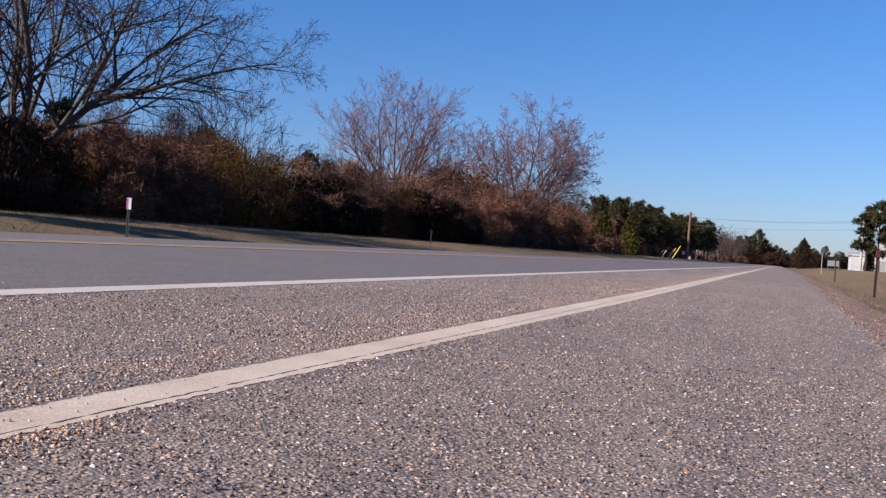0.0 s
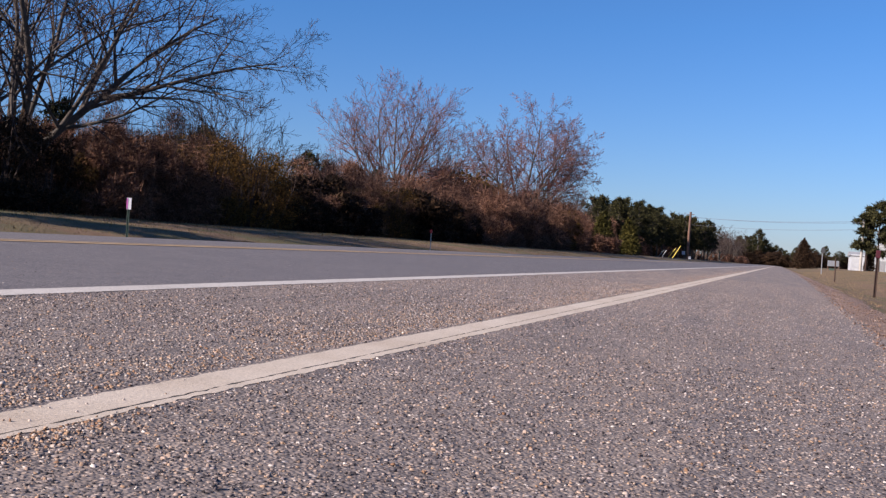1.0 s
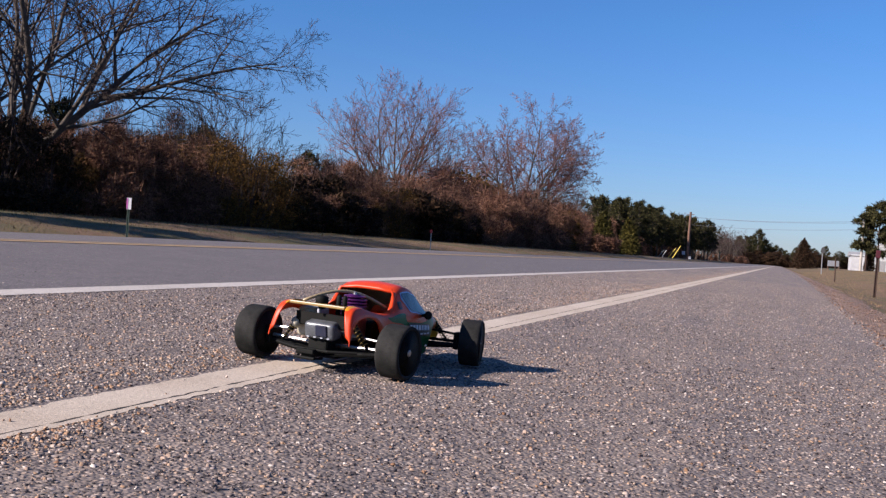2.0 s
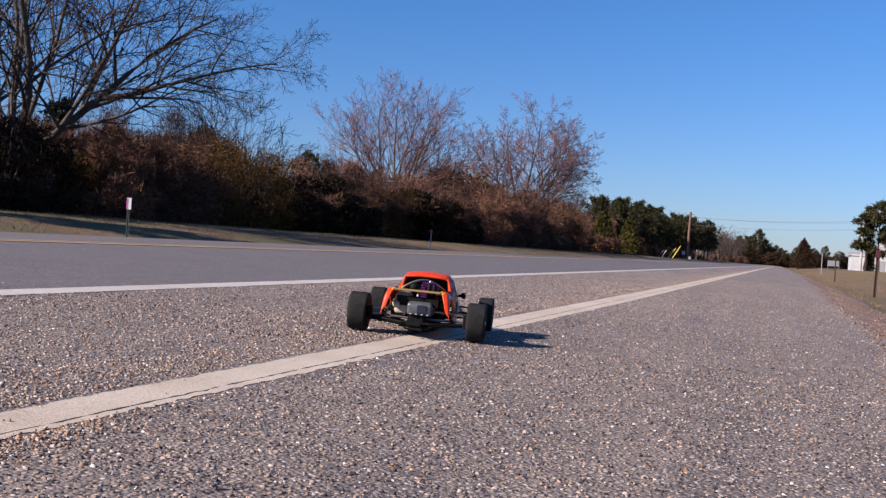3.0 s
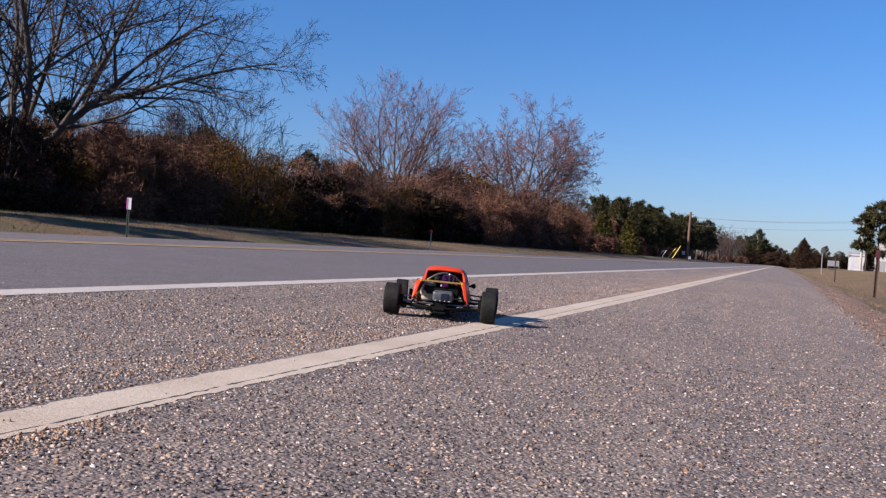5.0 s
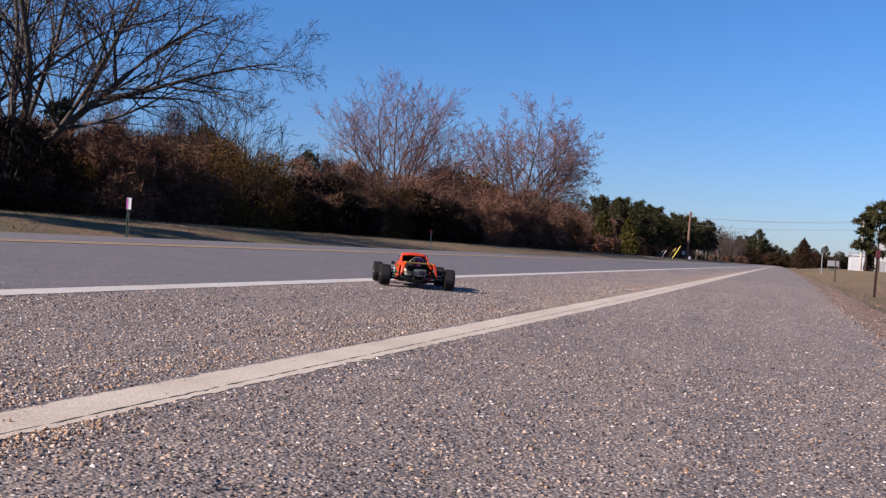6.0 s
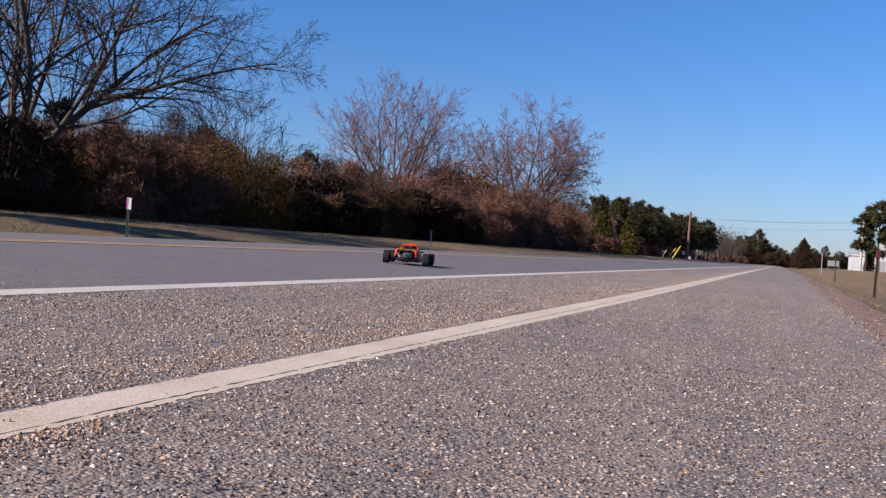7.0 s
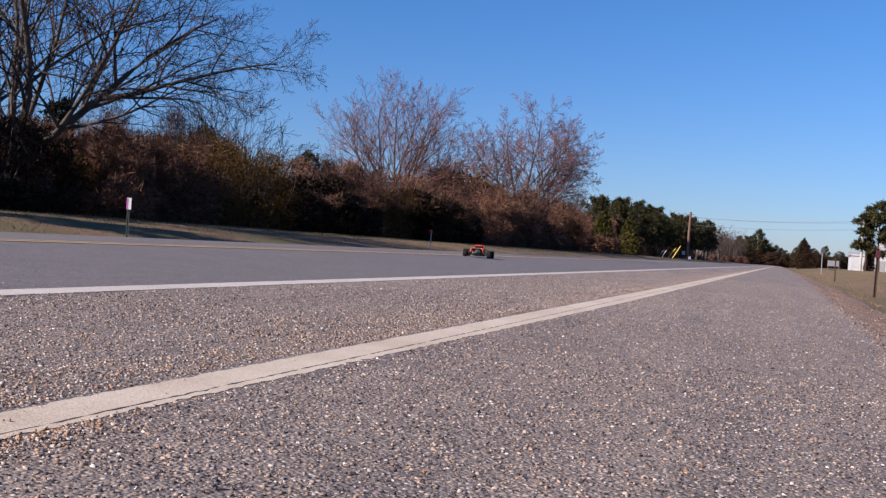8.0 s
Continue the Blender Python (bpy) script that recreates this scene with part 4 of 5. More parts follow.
MAT_DECAL_WHITE = surface("white_print", (0.55, 0.57, 0.66), (0.65, 0.67, 0.75), 60.0, 300.0, 0.4, 0.0, 0.0)


def math_node(t, op, a, b=0.0):
    n = t.nodes.new("ShaderNodeMath")
    n.operation = op
    for k, v in enumerate((a, b)):
        if isinstance(v, (int, float)):
            n.inputs[k].default_value = v
        else:
            t.links.new(v, n.inputs[k])
    return n.outputs[0]


def paint_material():
    """Orange shell with a yellow nose."""
    m, t, b = nodes_of("orange_shell_paint")
    v = coords(t)
    s = t.nodes.new("ShaderNodeSeparateXYZ")
    t.links.new(v, s.inputs[0])
    n = noise_node(t, v, 26.0, 2.0, 0.5)
    col = ramp(t, noise_node(t, v, 9.0, 3.0), [(0.3, (0.68, 0.052, 0.01)), (0.7, (0.78, 0.066, 0.014))])
    nose = math_node(t, "ADD", s.outputs["Y"], math_node(t, "MULTIPLY", n, 0.03))
    nose = math_node(t, "MULTIPLY", math_node(t, "SUBTRACT", nose, 0.45), 11.0)
    col = mix(t, col, (0.72, 0.5, 0.03), ramp(t, nose, [(0.1, (0, 0, 0)), (0.8, (1, 1, 1))]))
    inner = math_node(t, "MULTIPLY", math_node(t, "LESS_THAN", math_node(t, "ABSOLUTE", s.outputs["X"]), 0.094), math_node(t, "LESS_THAN", s.outputs["Y"], 0.0))
    inner = math_node(t, "MULTIPLY", inner, math_node(t, "GREATER_THAN", s.outputs["Z"], 0.158))
    col = mix(t, col, (0.7, 0.3, 0.02), inner)                     # yellowed inner flange of the tail
    dust = noise_node(t, v, 60.0, 6.0, 0.7)
    col = mix(t, col, ramp(t, dust, [(0.3, (0.85, 0.85, 0.85)), (0.7, (1.06, 1.06, 1.06))]), 0.8, "MULTIPLY")
    base_colour(t, b, col)
    b.inputs["Roughness"].default_value = 0.38
    b.inputs["Specular IOR Level"].default_value = 0.25
    b.inputs["Coat Weight"].default_value = 0.08
    bump(t, b, dust, 0.05, 0.0008)
    return m


MAT_PAINT = paint_material()
MAT_GREEN_PAINT = surface("green_shell_paint", (0.002, 0.085, 0.018), (0.003, 0.115, 0.026), 14.0, 160.0, 0.36, 0.0, 0.05, 0.0005, 0.0, 0.2)
MAT_SCREEN = surface("dark_blue_plate", (0.012, 0.016, 0.04), (0.02, 0.026, 0.06), 40.0, 200.0, 0.3, 0.0, 0.0)
MAT_VENT = surface("dull_red_print", (0.16, 0.03, 0.02), (0.22, 0.05, 0.03), 40.0, 200.0, 0.5, 0.0, 0.0)
MAT_INSIDE = surface("dark_shell_inside", (0.05, 0.014, 0.008), (0.09, 0.025, 0.014), 20.0, 200.0, 0.6, 0.0, 0.1, 0.0005)


def lathe(profile, segments=40):
    """Revolves (radius, x) points about the x axis."""
    bm = bmesh.new()
    rings = []
    for r, x in profile:
        rings.append([bm.verts.new((x, r * math.cos(2 * math.pi * k / segments), r * math.sin(2 * math.pi * k / segments))) for k in range(segments)])
    for a, b in zip(rings, rings[1:]):
        for k in range(segments):
            q = (k + 1) % segments
            bm.faces.new((a[k], b[k], b[q], a[q]))
    for ring, flip in ((rings[0], False), (rings[-1], True)):
        bm.faces.new(ring if not flip else ring[::-1])
    bmesh.ops.recalc_face_normals(bm, faces=bm.faces[:])
    return bm


def rounded_box(size, m, bevel, segments=3):
    bm = bmesh.new()
    bmesh.ops.create_cube(bm, size=1.0, matrix=Matrix.Diagonal((*size, 1)))
    bmesh.ops.bevel(bm, geom=bm.edges[:], offset=bevel, segments=segments, affect="EDGES", profile=0.6)
    bm.transform(m)
    return bm


def rod(pts, radius, sides=8):
    """A round rod or hose through points."""
    tube = Tubes()
    tube.add([Vector(p) for p in pts], [radius] * len(pts), sides)
    bm = bmesh.new()
    vs = [bm.verts.new(p) for p in tube.v]
    for f in tube.f:
        bm.faces.new([vs[i] for i in f])
    n = len(vs)
    bm.faces.new(vs[:sides][::-1])
    bm.faces.new(vs[n - sides:])
    return bm


def tapered(pts, radii, sides=10):
    tube = Tubes()
    tube.add([Vector(p) for p in pts], radii, sides)
    bm = bmesh.new()
    vs = [bm.verts.new(p) for p in tube.v]
    for f in tube.f:
        bm.faces.new([vs[i] for i in f])
    bm.faces.new(vs[:sides][::-1])
    bm.faces.new(vs[len(vs) - sides:])
    return bm


car = base("model_car", pose(0, 0, 0), "orange and green radio-controlled beetle buggy with black slick tyres", "model car")


def build_wheel(x, y, radius, width, side):
    """side: +1 for the right, -1 for the left; the dished disc faces outwards."""
    wheel = new("wheel")
    wheel.parent = car
    wheel.location = (x, y, radius)
    h = width / 2
    tyre = [(radius * 0.82, -h * 0.86), (radius * 0.86, -h * 0.98), (radius * 0.93, -h), (radius * 0.97, -h * 0.95), (radius * 0.992, -h * 0.84), (radius, -h * 0.6), (radius, h * 0.6),
            (radius * 0.992, h * 0.84), (radius * 0.97, h * 0.95), (radius * 0.93, h), (radius * 0.86, h * 0.98), (radius * 0.82, h * 0.86)]
    part("tyre", lathe(tyre, 48), MAT_RUBBER, wheel, "black slick rubber tyre", True)
    dish = [(radius * 0.85, h * 0.9 * side), (radius * 0.81, h * 0.86 * side), (radius * 0.45, h * 0.78 * side), (radius * 0.2, h * 0.78 * side), (0.004, h * 0.78 * side)]
    part("rim", lathe(dish, 40), MAT_RIM, wheel, "dished black plastic wheel disc", True)
    dish = [(radius * 0.85, -h * 0.9 * side), (radius * 0.80, -h * 0.6 * side), (radius * 0.25, h * 0.2 * side), (0.004, h * 0.2 * side)]
    part("inner_rim", lathe(dish, 32), MAT_RIM, wheel, "", True)
    nr = radius * (0.13 if y < 0.1 else 0.05)
    nut = [(nr, h * 0.7 * side), (nr, h * 0.93 * side), (nr * 0.75, h * 0.98 * side), (0.002, h * 0.98 * side)]
    part("hub_nut", lathe(nut, 12), MAT_STEEL, wheel, "bright metal hub nut")
    WHEELS.append((wheel, (x, y, radius), y > 0.1))


for sx in (-1, 1):
    build_wheel(0.212 * sx, 0.0, WHEEL_R, 0.066, sx)
    build_wheel(0.217 * sx, 0.443, 0.0665, 0.058, sx)


# shell: stations along the car, each (sill, flank, shoulder, roof edge) as (half width, height), and the crest height or None where open
SHELL = [
    (-0.088, (0.121, 0.070), (0.121, 0.078), (0.116, 0.088), (0.106, 0.092), None),
    (-0.083, (0.120, 0.086), (0.119, 0.102), (0.112, 0.122), (0.098, 0.128), None),
    (-0.072, (0.118, 0.112), (0.117, 0.130), (0.109, 0.152), (0.088, 0.158), None),
    (-0.050, (0.117, 0.134), (0.115, 0.146), (0.106, 0.164), (0.080, 0.168), None),
    (-0.013, (0.116, 0.142), (0.114, 0.151), (0.104, 0.165), (0.078, 0.168), None),
    (0.020, (0.115, 0.141), (0.114, 0.147), (0.106, 0.157), (0.083, 0.160), None),
    (0.055, (0.115, 0.130), (0.116, 0.138), (0.109, 0.149), (0.088, 0.152), None),
    (0.078, (0.114, 0.100), (0.117, 0.120), (0.110, 0.146), (0.090, 0.149), None),
    (0.096, (0.112, 0.060), (0.118, 0.094), (0.111, 0.144), (0.091, 0.147), None),
    (0.112, (0.110, 0.034), (0.118, 0.078), (0.112, 0.143), (0.092, 0.147), None),
    (0.145, (0.110, 0.026), (0.118, 0.072), (0.112, 0.142), (0.092, 0.149), None),
    (0.165, (0.109, 0.025), (0.118, 0.072), (0.112, 0.141), (0.091, 0.160), None),
    (0.180, (0.109, 0.025), (0.118, 0.072), (0.112, 0.141), (0.088, 0.180), None),
    (0.192, (0.109, 0.025), (0.118, 0.071), (0.112, 0.141), (0.086, 0.201), 0.211),
    (0.215, (0.109, 0.025), (0.118, 0.071), (0.111, 0.140), (0.084, 0.213), 0.223),
    (0.255, (0.108, 0.025), (0.118, 0.071), (0.111, 0.139), (0.083, 0.216), 0.227),
    (0.295, (0.107, 0.025), (0.117, 0.070), (0.110, 0.136), (0.083, 0.204), 0.216),
    (0.340, (0.106, 0.025), (0.116, 0.070), (0.108, 0.131), (0.084, 0.176), 0.191),
    (0.372, (0.105, 0.027), (0.114, 0.072), (0.106, 0.127), (0.085, 0.154), 0.169),
    (0.384, (0.104, 0.046), (0.112, 0.080), (0.104, 0.126), (0.084, 0.148), 0.163),
    (0.402, (0.100, 0.086), (0.107, 0.100), (0.099, 0.124), (0.080, 0.143), 0.157),
    (0.440, (0.090, 0.092), (0.095, 0.106), (0.088, 0.124), (0.068, 0.136), 0.149),
    (0.490, (0.078, 0.084), (0.083, 0.098), (0.077, 0.114), (0.058, 0.125), 0.136),
    (0.530, (0.066, 0.070), (0.071, 0.084), (0.066, 0.100), (0.050, 0.111), 0.119),
    (0.556, (0.052, 0.056), (0.056, 0.068), (0.052, 0.080), (0.040, 0.088), 0.094),
    (0.566, (0.040, 0.044), (0.043, 0.052), (0.040, 0.060), (0.030, 0.065), 0.068)]


def shell_at(y, column, s):
    """A point of the right flank, s of the way from one row of the shell to the next."""
    for a, b in zip(SHELL, SHELL[1:]):
        if y <= b[0]:
            break
    k = (y - a[0]) / (b[0] - a[0])
    lo = Vector(a[1 + column]).lerp(Vector(b[1 + column]), k)
    hi = Vector(a[2 + column]).lerp(Vector(b[2 + column]), k)
    p = lo.lerp(hi, s)
    return Vector((p.x, y, p.y))


def build_shell():
    bm = bmesh.new()
    grid = []
    for y, sill, flank, sh, rf, top in SHELL:
        row = [bm.verts.new((sx * w, y, z)) for sx, pts in ((1, (sill, flank, sh, rf)),) for w, z in pts]
        row.append(bm.verts.new((0, y, top)) if top else None)
        row += [bm.verts.new((-w, y, z)) for w, z in (rf, sh, flank, sill)]
        grid.append(row)
    for a, b in zip(grid, grid[1:]):
        for k in range(8):
            q = (a[k], a[k + 1], b[k + 1], b[k])
            if None not in q:
                bm.faces.new(q)
    bm.faces.new([v for v in grid[-1]])
    bmesh.ops.recalc_face_normals(bm, faces=bm.faces[:])
    body = part("body", bm, MAT_PAINT, car, "glossy orange shell with a yellow nose", True)
    crease = body.data.attributes.new("crease_edge", "FLOAT", "EDGE")
    for e, val in zip(body.data.edges, crease.data):
        a, b = (body.data.vertices[i].co for i in e.vertices)
        val.value = 0.5 if abs(a.y - b.y) > 0.002 and abs(a.x) > 0.02 else 0.12
    sub = body.modifiers.new("round", "SUBSURF")
    sub.levels = sub.render_levels = 2
    thick = body.modifiers.new("thick", "SOLIDIFY")
    thick.thickness, thick.offset = 0.0025, -1.0
    return body


body = build_shell()


bpy.context.view_layer.update()
SKIN = BVHTree.FromObject(body, bpy.context.evaluated_depsgraph_get())


def flame_patch(outline, side, name="flame_patch", material=None, label="green flame painted on the door", lift=0.0008):
    """A painted patch that lies on the flank inside an outline of (along, height) points."""
    bm = bmesh.new()
    bm.faces.new([bm.verts.new((0.0, y, z)) for y, z in outline])
    bm.normal_update()
    bmesh.ops.triangulate(bm, faces=bm.faces[:])
    for k in range(40):
        bmesh.ops.bisect_plane(bm, geom=bm.verts[:] + bm.edges[:] + bm.faces[:], plane_co=(0, 0.075 + 0.009 * k, 0), plane_no=(0, 1, 0))
    for k in range(16):
        bmesh.ops.bisect_plane(bm, geom=bm.verts[:] + bm.edges[:] + bm.faces[:], plane_co=(0, 0, 0.02 + 0.008 * k), plane_no=(0, 0, 1))
    lost = []
    for v in bm.verts:
        hit, normal, _, _ = SKIN.ray_cast(Vector((0.3 * side, v.co.y, v.co.z)), Vector((-side, 0, 0)))
        if hit is None or hit.x * side < 0.02:
            lost.append(v)
        else:
            v.co = hit + normal * (lift if normal.x * side > 0 else -lift)
    bmesh.ops.delete(bm, geom=lost, context="VERTS")
    bmesh.ops.recalc_face_normals(bm, faces=bm.faces[:])
    return part(name, bm, material or MAT_GREEN_PAINT, body, label, True)


def flame_outline():
    """Green door with three tongues that lick back over the orange flank."""
    top = [(0.109, 0.138), (0.137, 0.137), (0.166, 0.142), (0.192, 0.146), (0.218, 0.145), (0.220, 0.132), (0.228, 0.121), (0.264, 0.119), (0.310, 0.115), (0.344, 0.117), (0.361, 0.121), (0.392, 0.123)]
    front = [(0.396, 0.131), (0.405, 0.133), (0.424, 0.132), (0.424, 0.108), (0.404, 0.090), (0.384, 0.060), (0.368, 0.030), (0.354, 0.0255)]
    low = [(0.310, 0.0252), (0.269, 0.0252), (0.264, 0.042), (0.246, 0.060), (0.218, 0.073), (0.189, 0.080), (0.166, 0.078), (0.155, 0.065), (0.150, 0.050), (0.137, 0.065), (0.114, 0.085), (0.083, 0.106)]
    tongue = [(0.114, 0.102), (0.154, 0.097), (0.189, 0.093), (0.209, 0.096), (0.216, 0.105), (0.209, 0.115), (0.183, 0.120), (0.154, 0.122), (0.131, 0.127)]
    pts = top + front + low + tongue
    for _ in range(2):                                      # round the corners
        pts = [(a[0] * (1 - w) + b[0] * w, a[1] * (1 - w) + b[1] * w) for a, b in zip(pts, pts[1:] + pts[:1]) for w in (0.22, 0.78)]
    return pts


def ring(y, z, r, corners, turn=0.0):
    return [(y + r * math.cos(turn + 2 * math.pi * k / corners), z + r * math.sin(turn + 2 * math.pi * k / corners)) for k in range(corners)]


for side in (1, -1):
    flame_patch(flame_outline(), side)
    flame_patch(ring(0.197, 0.166, 0.0145, 4, math.pi / 4), side, "vent_decal", MAT_DECAL, "small square black vent", 0.0012)
    flame_patch(ring(0.197, 0.166, 0.0062, 12), side, "vent_ring", MAT_VENT, "dull red ring in the vent", 0.002)


def flank_strip(name, column, edge, material, lift, side, label="", columns=14):
    """A panel that follows the flank; edge(k) gives y and the lower and upper share for k from 0 to 1."""
    v, f = [], []
    for i in range(columns + 1):
        y, s0, s1 = edge(i / columns)
        for s in (s0, (s0 + s1) / 2, s1):
            p = shell_at(y, column, s)
            v.append((side * (p.x + lift), y, p.z + lift * 0.5))
    for i in range(columns):
        for k in (0, 1):
            a = i * 3 + k
            f.append((a, a + 3, a + 4, a + 1) if side > 0 else (a, a + 1, a + 4, a + 3))
    ob = mesh_object(name, v, f, material, body, label)
    thick = ob.modifiers.new("thick", "SOLIDIFY")
    thick.thickness, thick.offset = 0.0012, 1.0
    return ob


def window_edge(grow_by):
    def edge(k):
        y = 0.215 - grow_by * 0.005 + k * (0.176 + grow_by * 0.011)
        low = 0.14 + (0.5 * max(0.0, 1 - k / 0.22)) - grow_by * 0.05
        high = min(0.78, 0.78 - 0.75 * max(0.0, (k - 0.5) / 0.5) ** 1.2) + grow_by * 0.05
        return y, low, max(high, low + 0.02)
    return edge


for side in (1, -1):
    flank_strip("window_trim", 2, window_edge(1.0), MAT_TRIM, 0.0005, side, "pale blue painted window border")
    flank_strip("side_window", 2, window_edge(0.0), MAT_GLASS, 0.0016, side, "dark tinted side window")
    flank_strip("sticker", 1, lambda k: (0.232 + 0.138 * k, 0.12, 0.66), MAT_DECAL, 0.0024, side, "black sponsor sticker with white blocks", 10)
    y = 0.238
    for k, w in enumerate((0.0115, 0.013, 0.011, 0.013, 0.011, 0.016, 0.011)):      # large row of white blocks
        flank_strip("print_block", 1, lambda q: (y + w * q, 0.37, 0.59), MAT_DECAL_WHITE, 0.0038, side, "", 2)
        y += w + 0.0063
    for k in range(6):                                                               # small row
        y = 0.239 + 0.0215 * k
        flank_strip("print_block", 1, lambda q: (y + 0.014 * q, 0.18, 0.25), MAT_DECAL_WHITE, 0.0038, side, "", 2)
    part("mirror", tapered([(side * 0.104, 0.325, 0.134), (side * 0.12, 0.325, 0.138), (side * 0.132, 0.315, 0.139), (side * 0.136, 0.312, 0.139)], [0.003, 0.006, 0.0125, 0.009], 14), MAT_RIM, body, "round black door mirror", True)


def build_roof_rim():
    """Rolled edge of the shell round the engine opening."""
    half = [(0.0925, 0.150, 0.147), (0.0905, 0.166, 0.159), (0.087, 0.180, 0.178), (0.083, 0.191, 0.196), (0.068, 0.195, 0.2025), (0.036, 0.196, 0.205), (0.0, 0.196, 0.2055)]
    pts = half + [(-x, y, z) for x, y, z in half[-2::-1]]
    part("roof_rim", rod(pts, 0.0062, 8), MAT_PAINT, body, "thick rolled orange rim", True)


build_roof_rim()


def build_windscreen():
    v, f = [], []
    for i in range(7):
        y = 0.300 + 0.085 * i / 6
        edge = shell_at(y, 2, 1.0)
        for a, b in zip(SHELL, SHELL[1:]):
            if y <= b[0]:
                break
        top = a[5] + (b[5] - a[5]) * (y - a[0]) / (b[0] - a[0])
        for x in (-0.9, -0.45, 0.0, 0.45, 0.9):
            z = top + (edge.z - top) * x * x
            v.append((edge.x * x * 0.95, y, z + 0.0015))
    for i in range(6):
        for k in range(4):
            f.append((i * 5 + k, i * 5 + k + 1, i * 5 + k + 6, i * 5 + k + 5))
    mesh_object("windscreen", v, f, MAT_GLASS, body, "dark tinted windscreen", True)


build_windscreen()


def build_liner():
    """Dark lining under the roof and doors."""
    rows = []
    for y, sill, flank, sh, rf, top in SHELL:
        if 0.21 < y < 0.38:
            pts = [flank, sh, rf, (0.0, top)]
            half = [(w * 0.9, z - 0.012) for w, z in pts]
            rows.append([(w, y + 0.004, z) for w, z in half] + [(-w, y + 0.004, z) for w, z in half[-2::-1]])
    n = len(rows[0])
    f = [(r * n + k, r * n + k + 1, r * n + n + k + 1, r * n + n + k) for r in range(len(rows) - 1) for k in range(n - 1)]
    ob = mesh_object("lining", [p for row in rows for p in row], f, MAT_INSIDE, body, "dark inside of the cabin", True)
    thick = ob.modifiers.new("thick", "SOLIDIFY")
    thick.thickness = 0.001


build_liner()


def build_chassis():
    part("chassis_plate", rounded_box((0.12, 0.56, 0.006), Matrix.Translation((0, 0.23, 0.034)), 0.002, 1), MAT_RIM, car, "flat black chassis plate")
    for sx in (-1, 1):
        part("side_guard", rod([(0.075 * sx, 0.07, 0.036), (0.1 * sx, 0.12, 0.034), (0.104 * sx, 0.3, 0.034), (0.085 * sx, 0.38, 0.036)], 0.006), MAT_RIM, car)
        for y, back in ((0.0, -0.03), (0.443, 0.035)):
            part("suspension_arm", tapered([(0.05 * sx, y + back, 0.042), (0.12 * sx, y + back * 0.6, 0.048), (0.175 * sx, y, 0.052)], [0.008, 0.007, 0.006], 8), MAT_RIM, car)
            part("suspension_arm", tapered([(0.05 * sx, y - back, 0.042), (0.12 * sx, y - back * 0.6, 0.048), (0.175 * sx, y, 0.052)], [0.008, 0.007, 0.006], 8), MAT_RIM, car)
            part("camber_link", rod([(0.045 * sx, y, 0.092), (0.172 * sx, y, 0.084)], 0.0035), MAT_STEEL if y == 0 else MAT_RIM, car)
            part("drive_shaft", rod([(0.03 * sx, y, 0.06), (0.18 * sx, y, 0.064)], 0.0045), MAT_STEEL if y == 0 else MAT_RIM, car)
            part("hub_carrier", rounded_box((0.016, 0.03, 0.05), Matrix.Translation((0.172 * sx, y, 0.066)), 0.004), MAT_RIM, car)
            # shock absorber with a coil spring
            lo, hi = Vector((0.13 * sx, y + (-0.008 if y == 0 else 0.03), 0.055)), Vector((0.07 * sx, y + (-0.008 if y == 0 else 0.03), 0.135 if y == 0 else 0.115))
            shock = part("shock_absorber", tapered([lo, lo.lerp(hi, 0.4), lo.lerp(hi, 0.41), lo.lerp(hi, 0.95), hi], [0.003, 0.003, 0.0075, 0.0075, 0.004], 12), MAT_RIM, car, "coil-over shock absorber", True)
            d = (hi - lo).normalized()
            a = d.orthogonal().normalized()
            b = d.cross(a)
            coil = [lo.lerp(hi, 0.12 + 0.7 * k / 84) + (a * math.cos(k * 0.524) + b * math.sin(k * 0.524)) * 0.0092 for k in range(85)]
            part("spring", rod(coil, 0.0012, 5), MAT_GOLD, shock, "gold coil spring", True)
    for y, h in ((-0.035, 0.135), (0.49, 0.112)):
        part("shock_tower", rounded_box((0.15, 0.005, 0.035), Matrix.Translation((0, y, h - 0.012)), 0.002, 1), MAT_RIM, car)
        part("gearbox", rounded_box((0.06, 0.075, 0.06), Matrix.Translation((0, y + (0.03 if y < 0 else -0.04), 0.066)), 0.01), MAT_RIM, car)
    part("rear_bumper", rod([(-0.035, -0.07, 0.032), (-0.028, -0.098, 0.031), (0.028, -0.098, 0.031), (0.035, -0.07, 0.032)], 0.004), MAT_RIM, car, "black rear bumper hoop")
    part("skid_block", rounded_box((0.04, 0.04, 0.02), Matrix.Translation((0, -0.066, 0.042)), 0.005), MAT_RIM, car)
    part("tow_bracket", rounded_box((0.05, 0.014, 0.012), Matrix.Translation((0.0, -0.092, 0.047)), 0.003), MAT_RIM, car)
    part("tie_bar", rod([(-0.12, -0.045, 0.054), (-0.05, -0.07, 0.05), (0.05, -0.07, 0.05), (0.12, -0.045, 0.054)], 0.004), MAT_RIM, car, "dark metal tie bar")


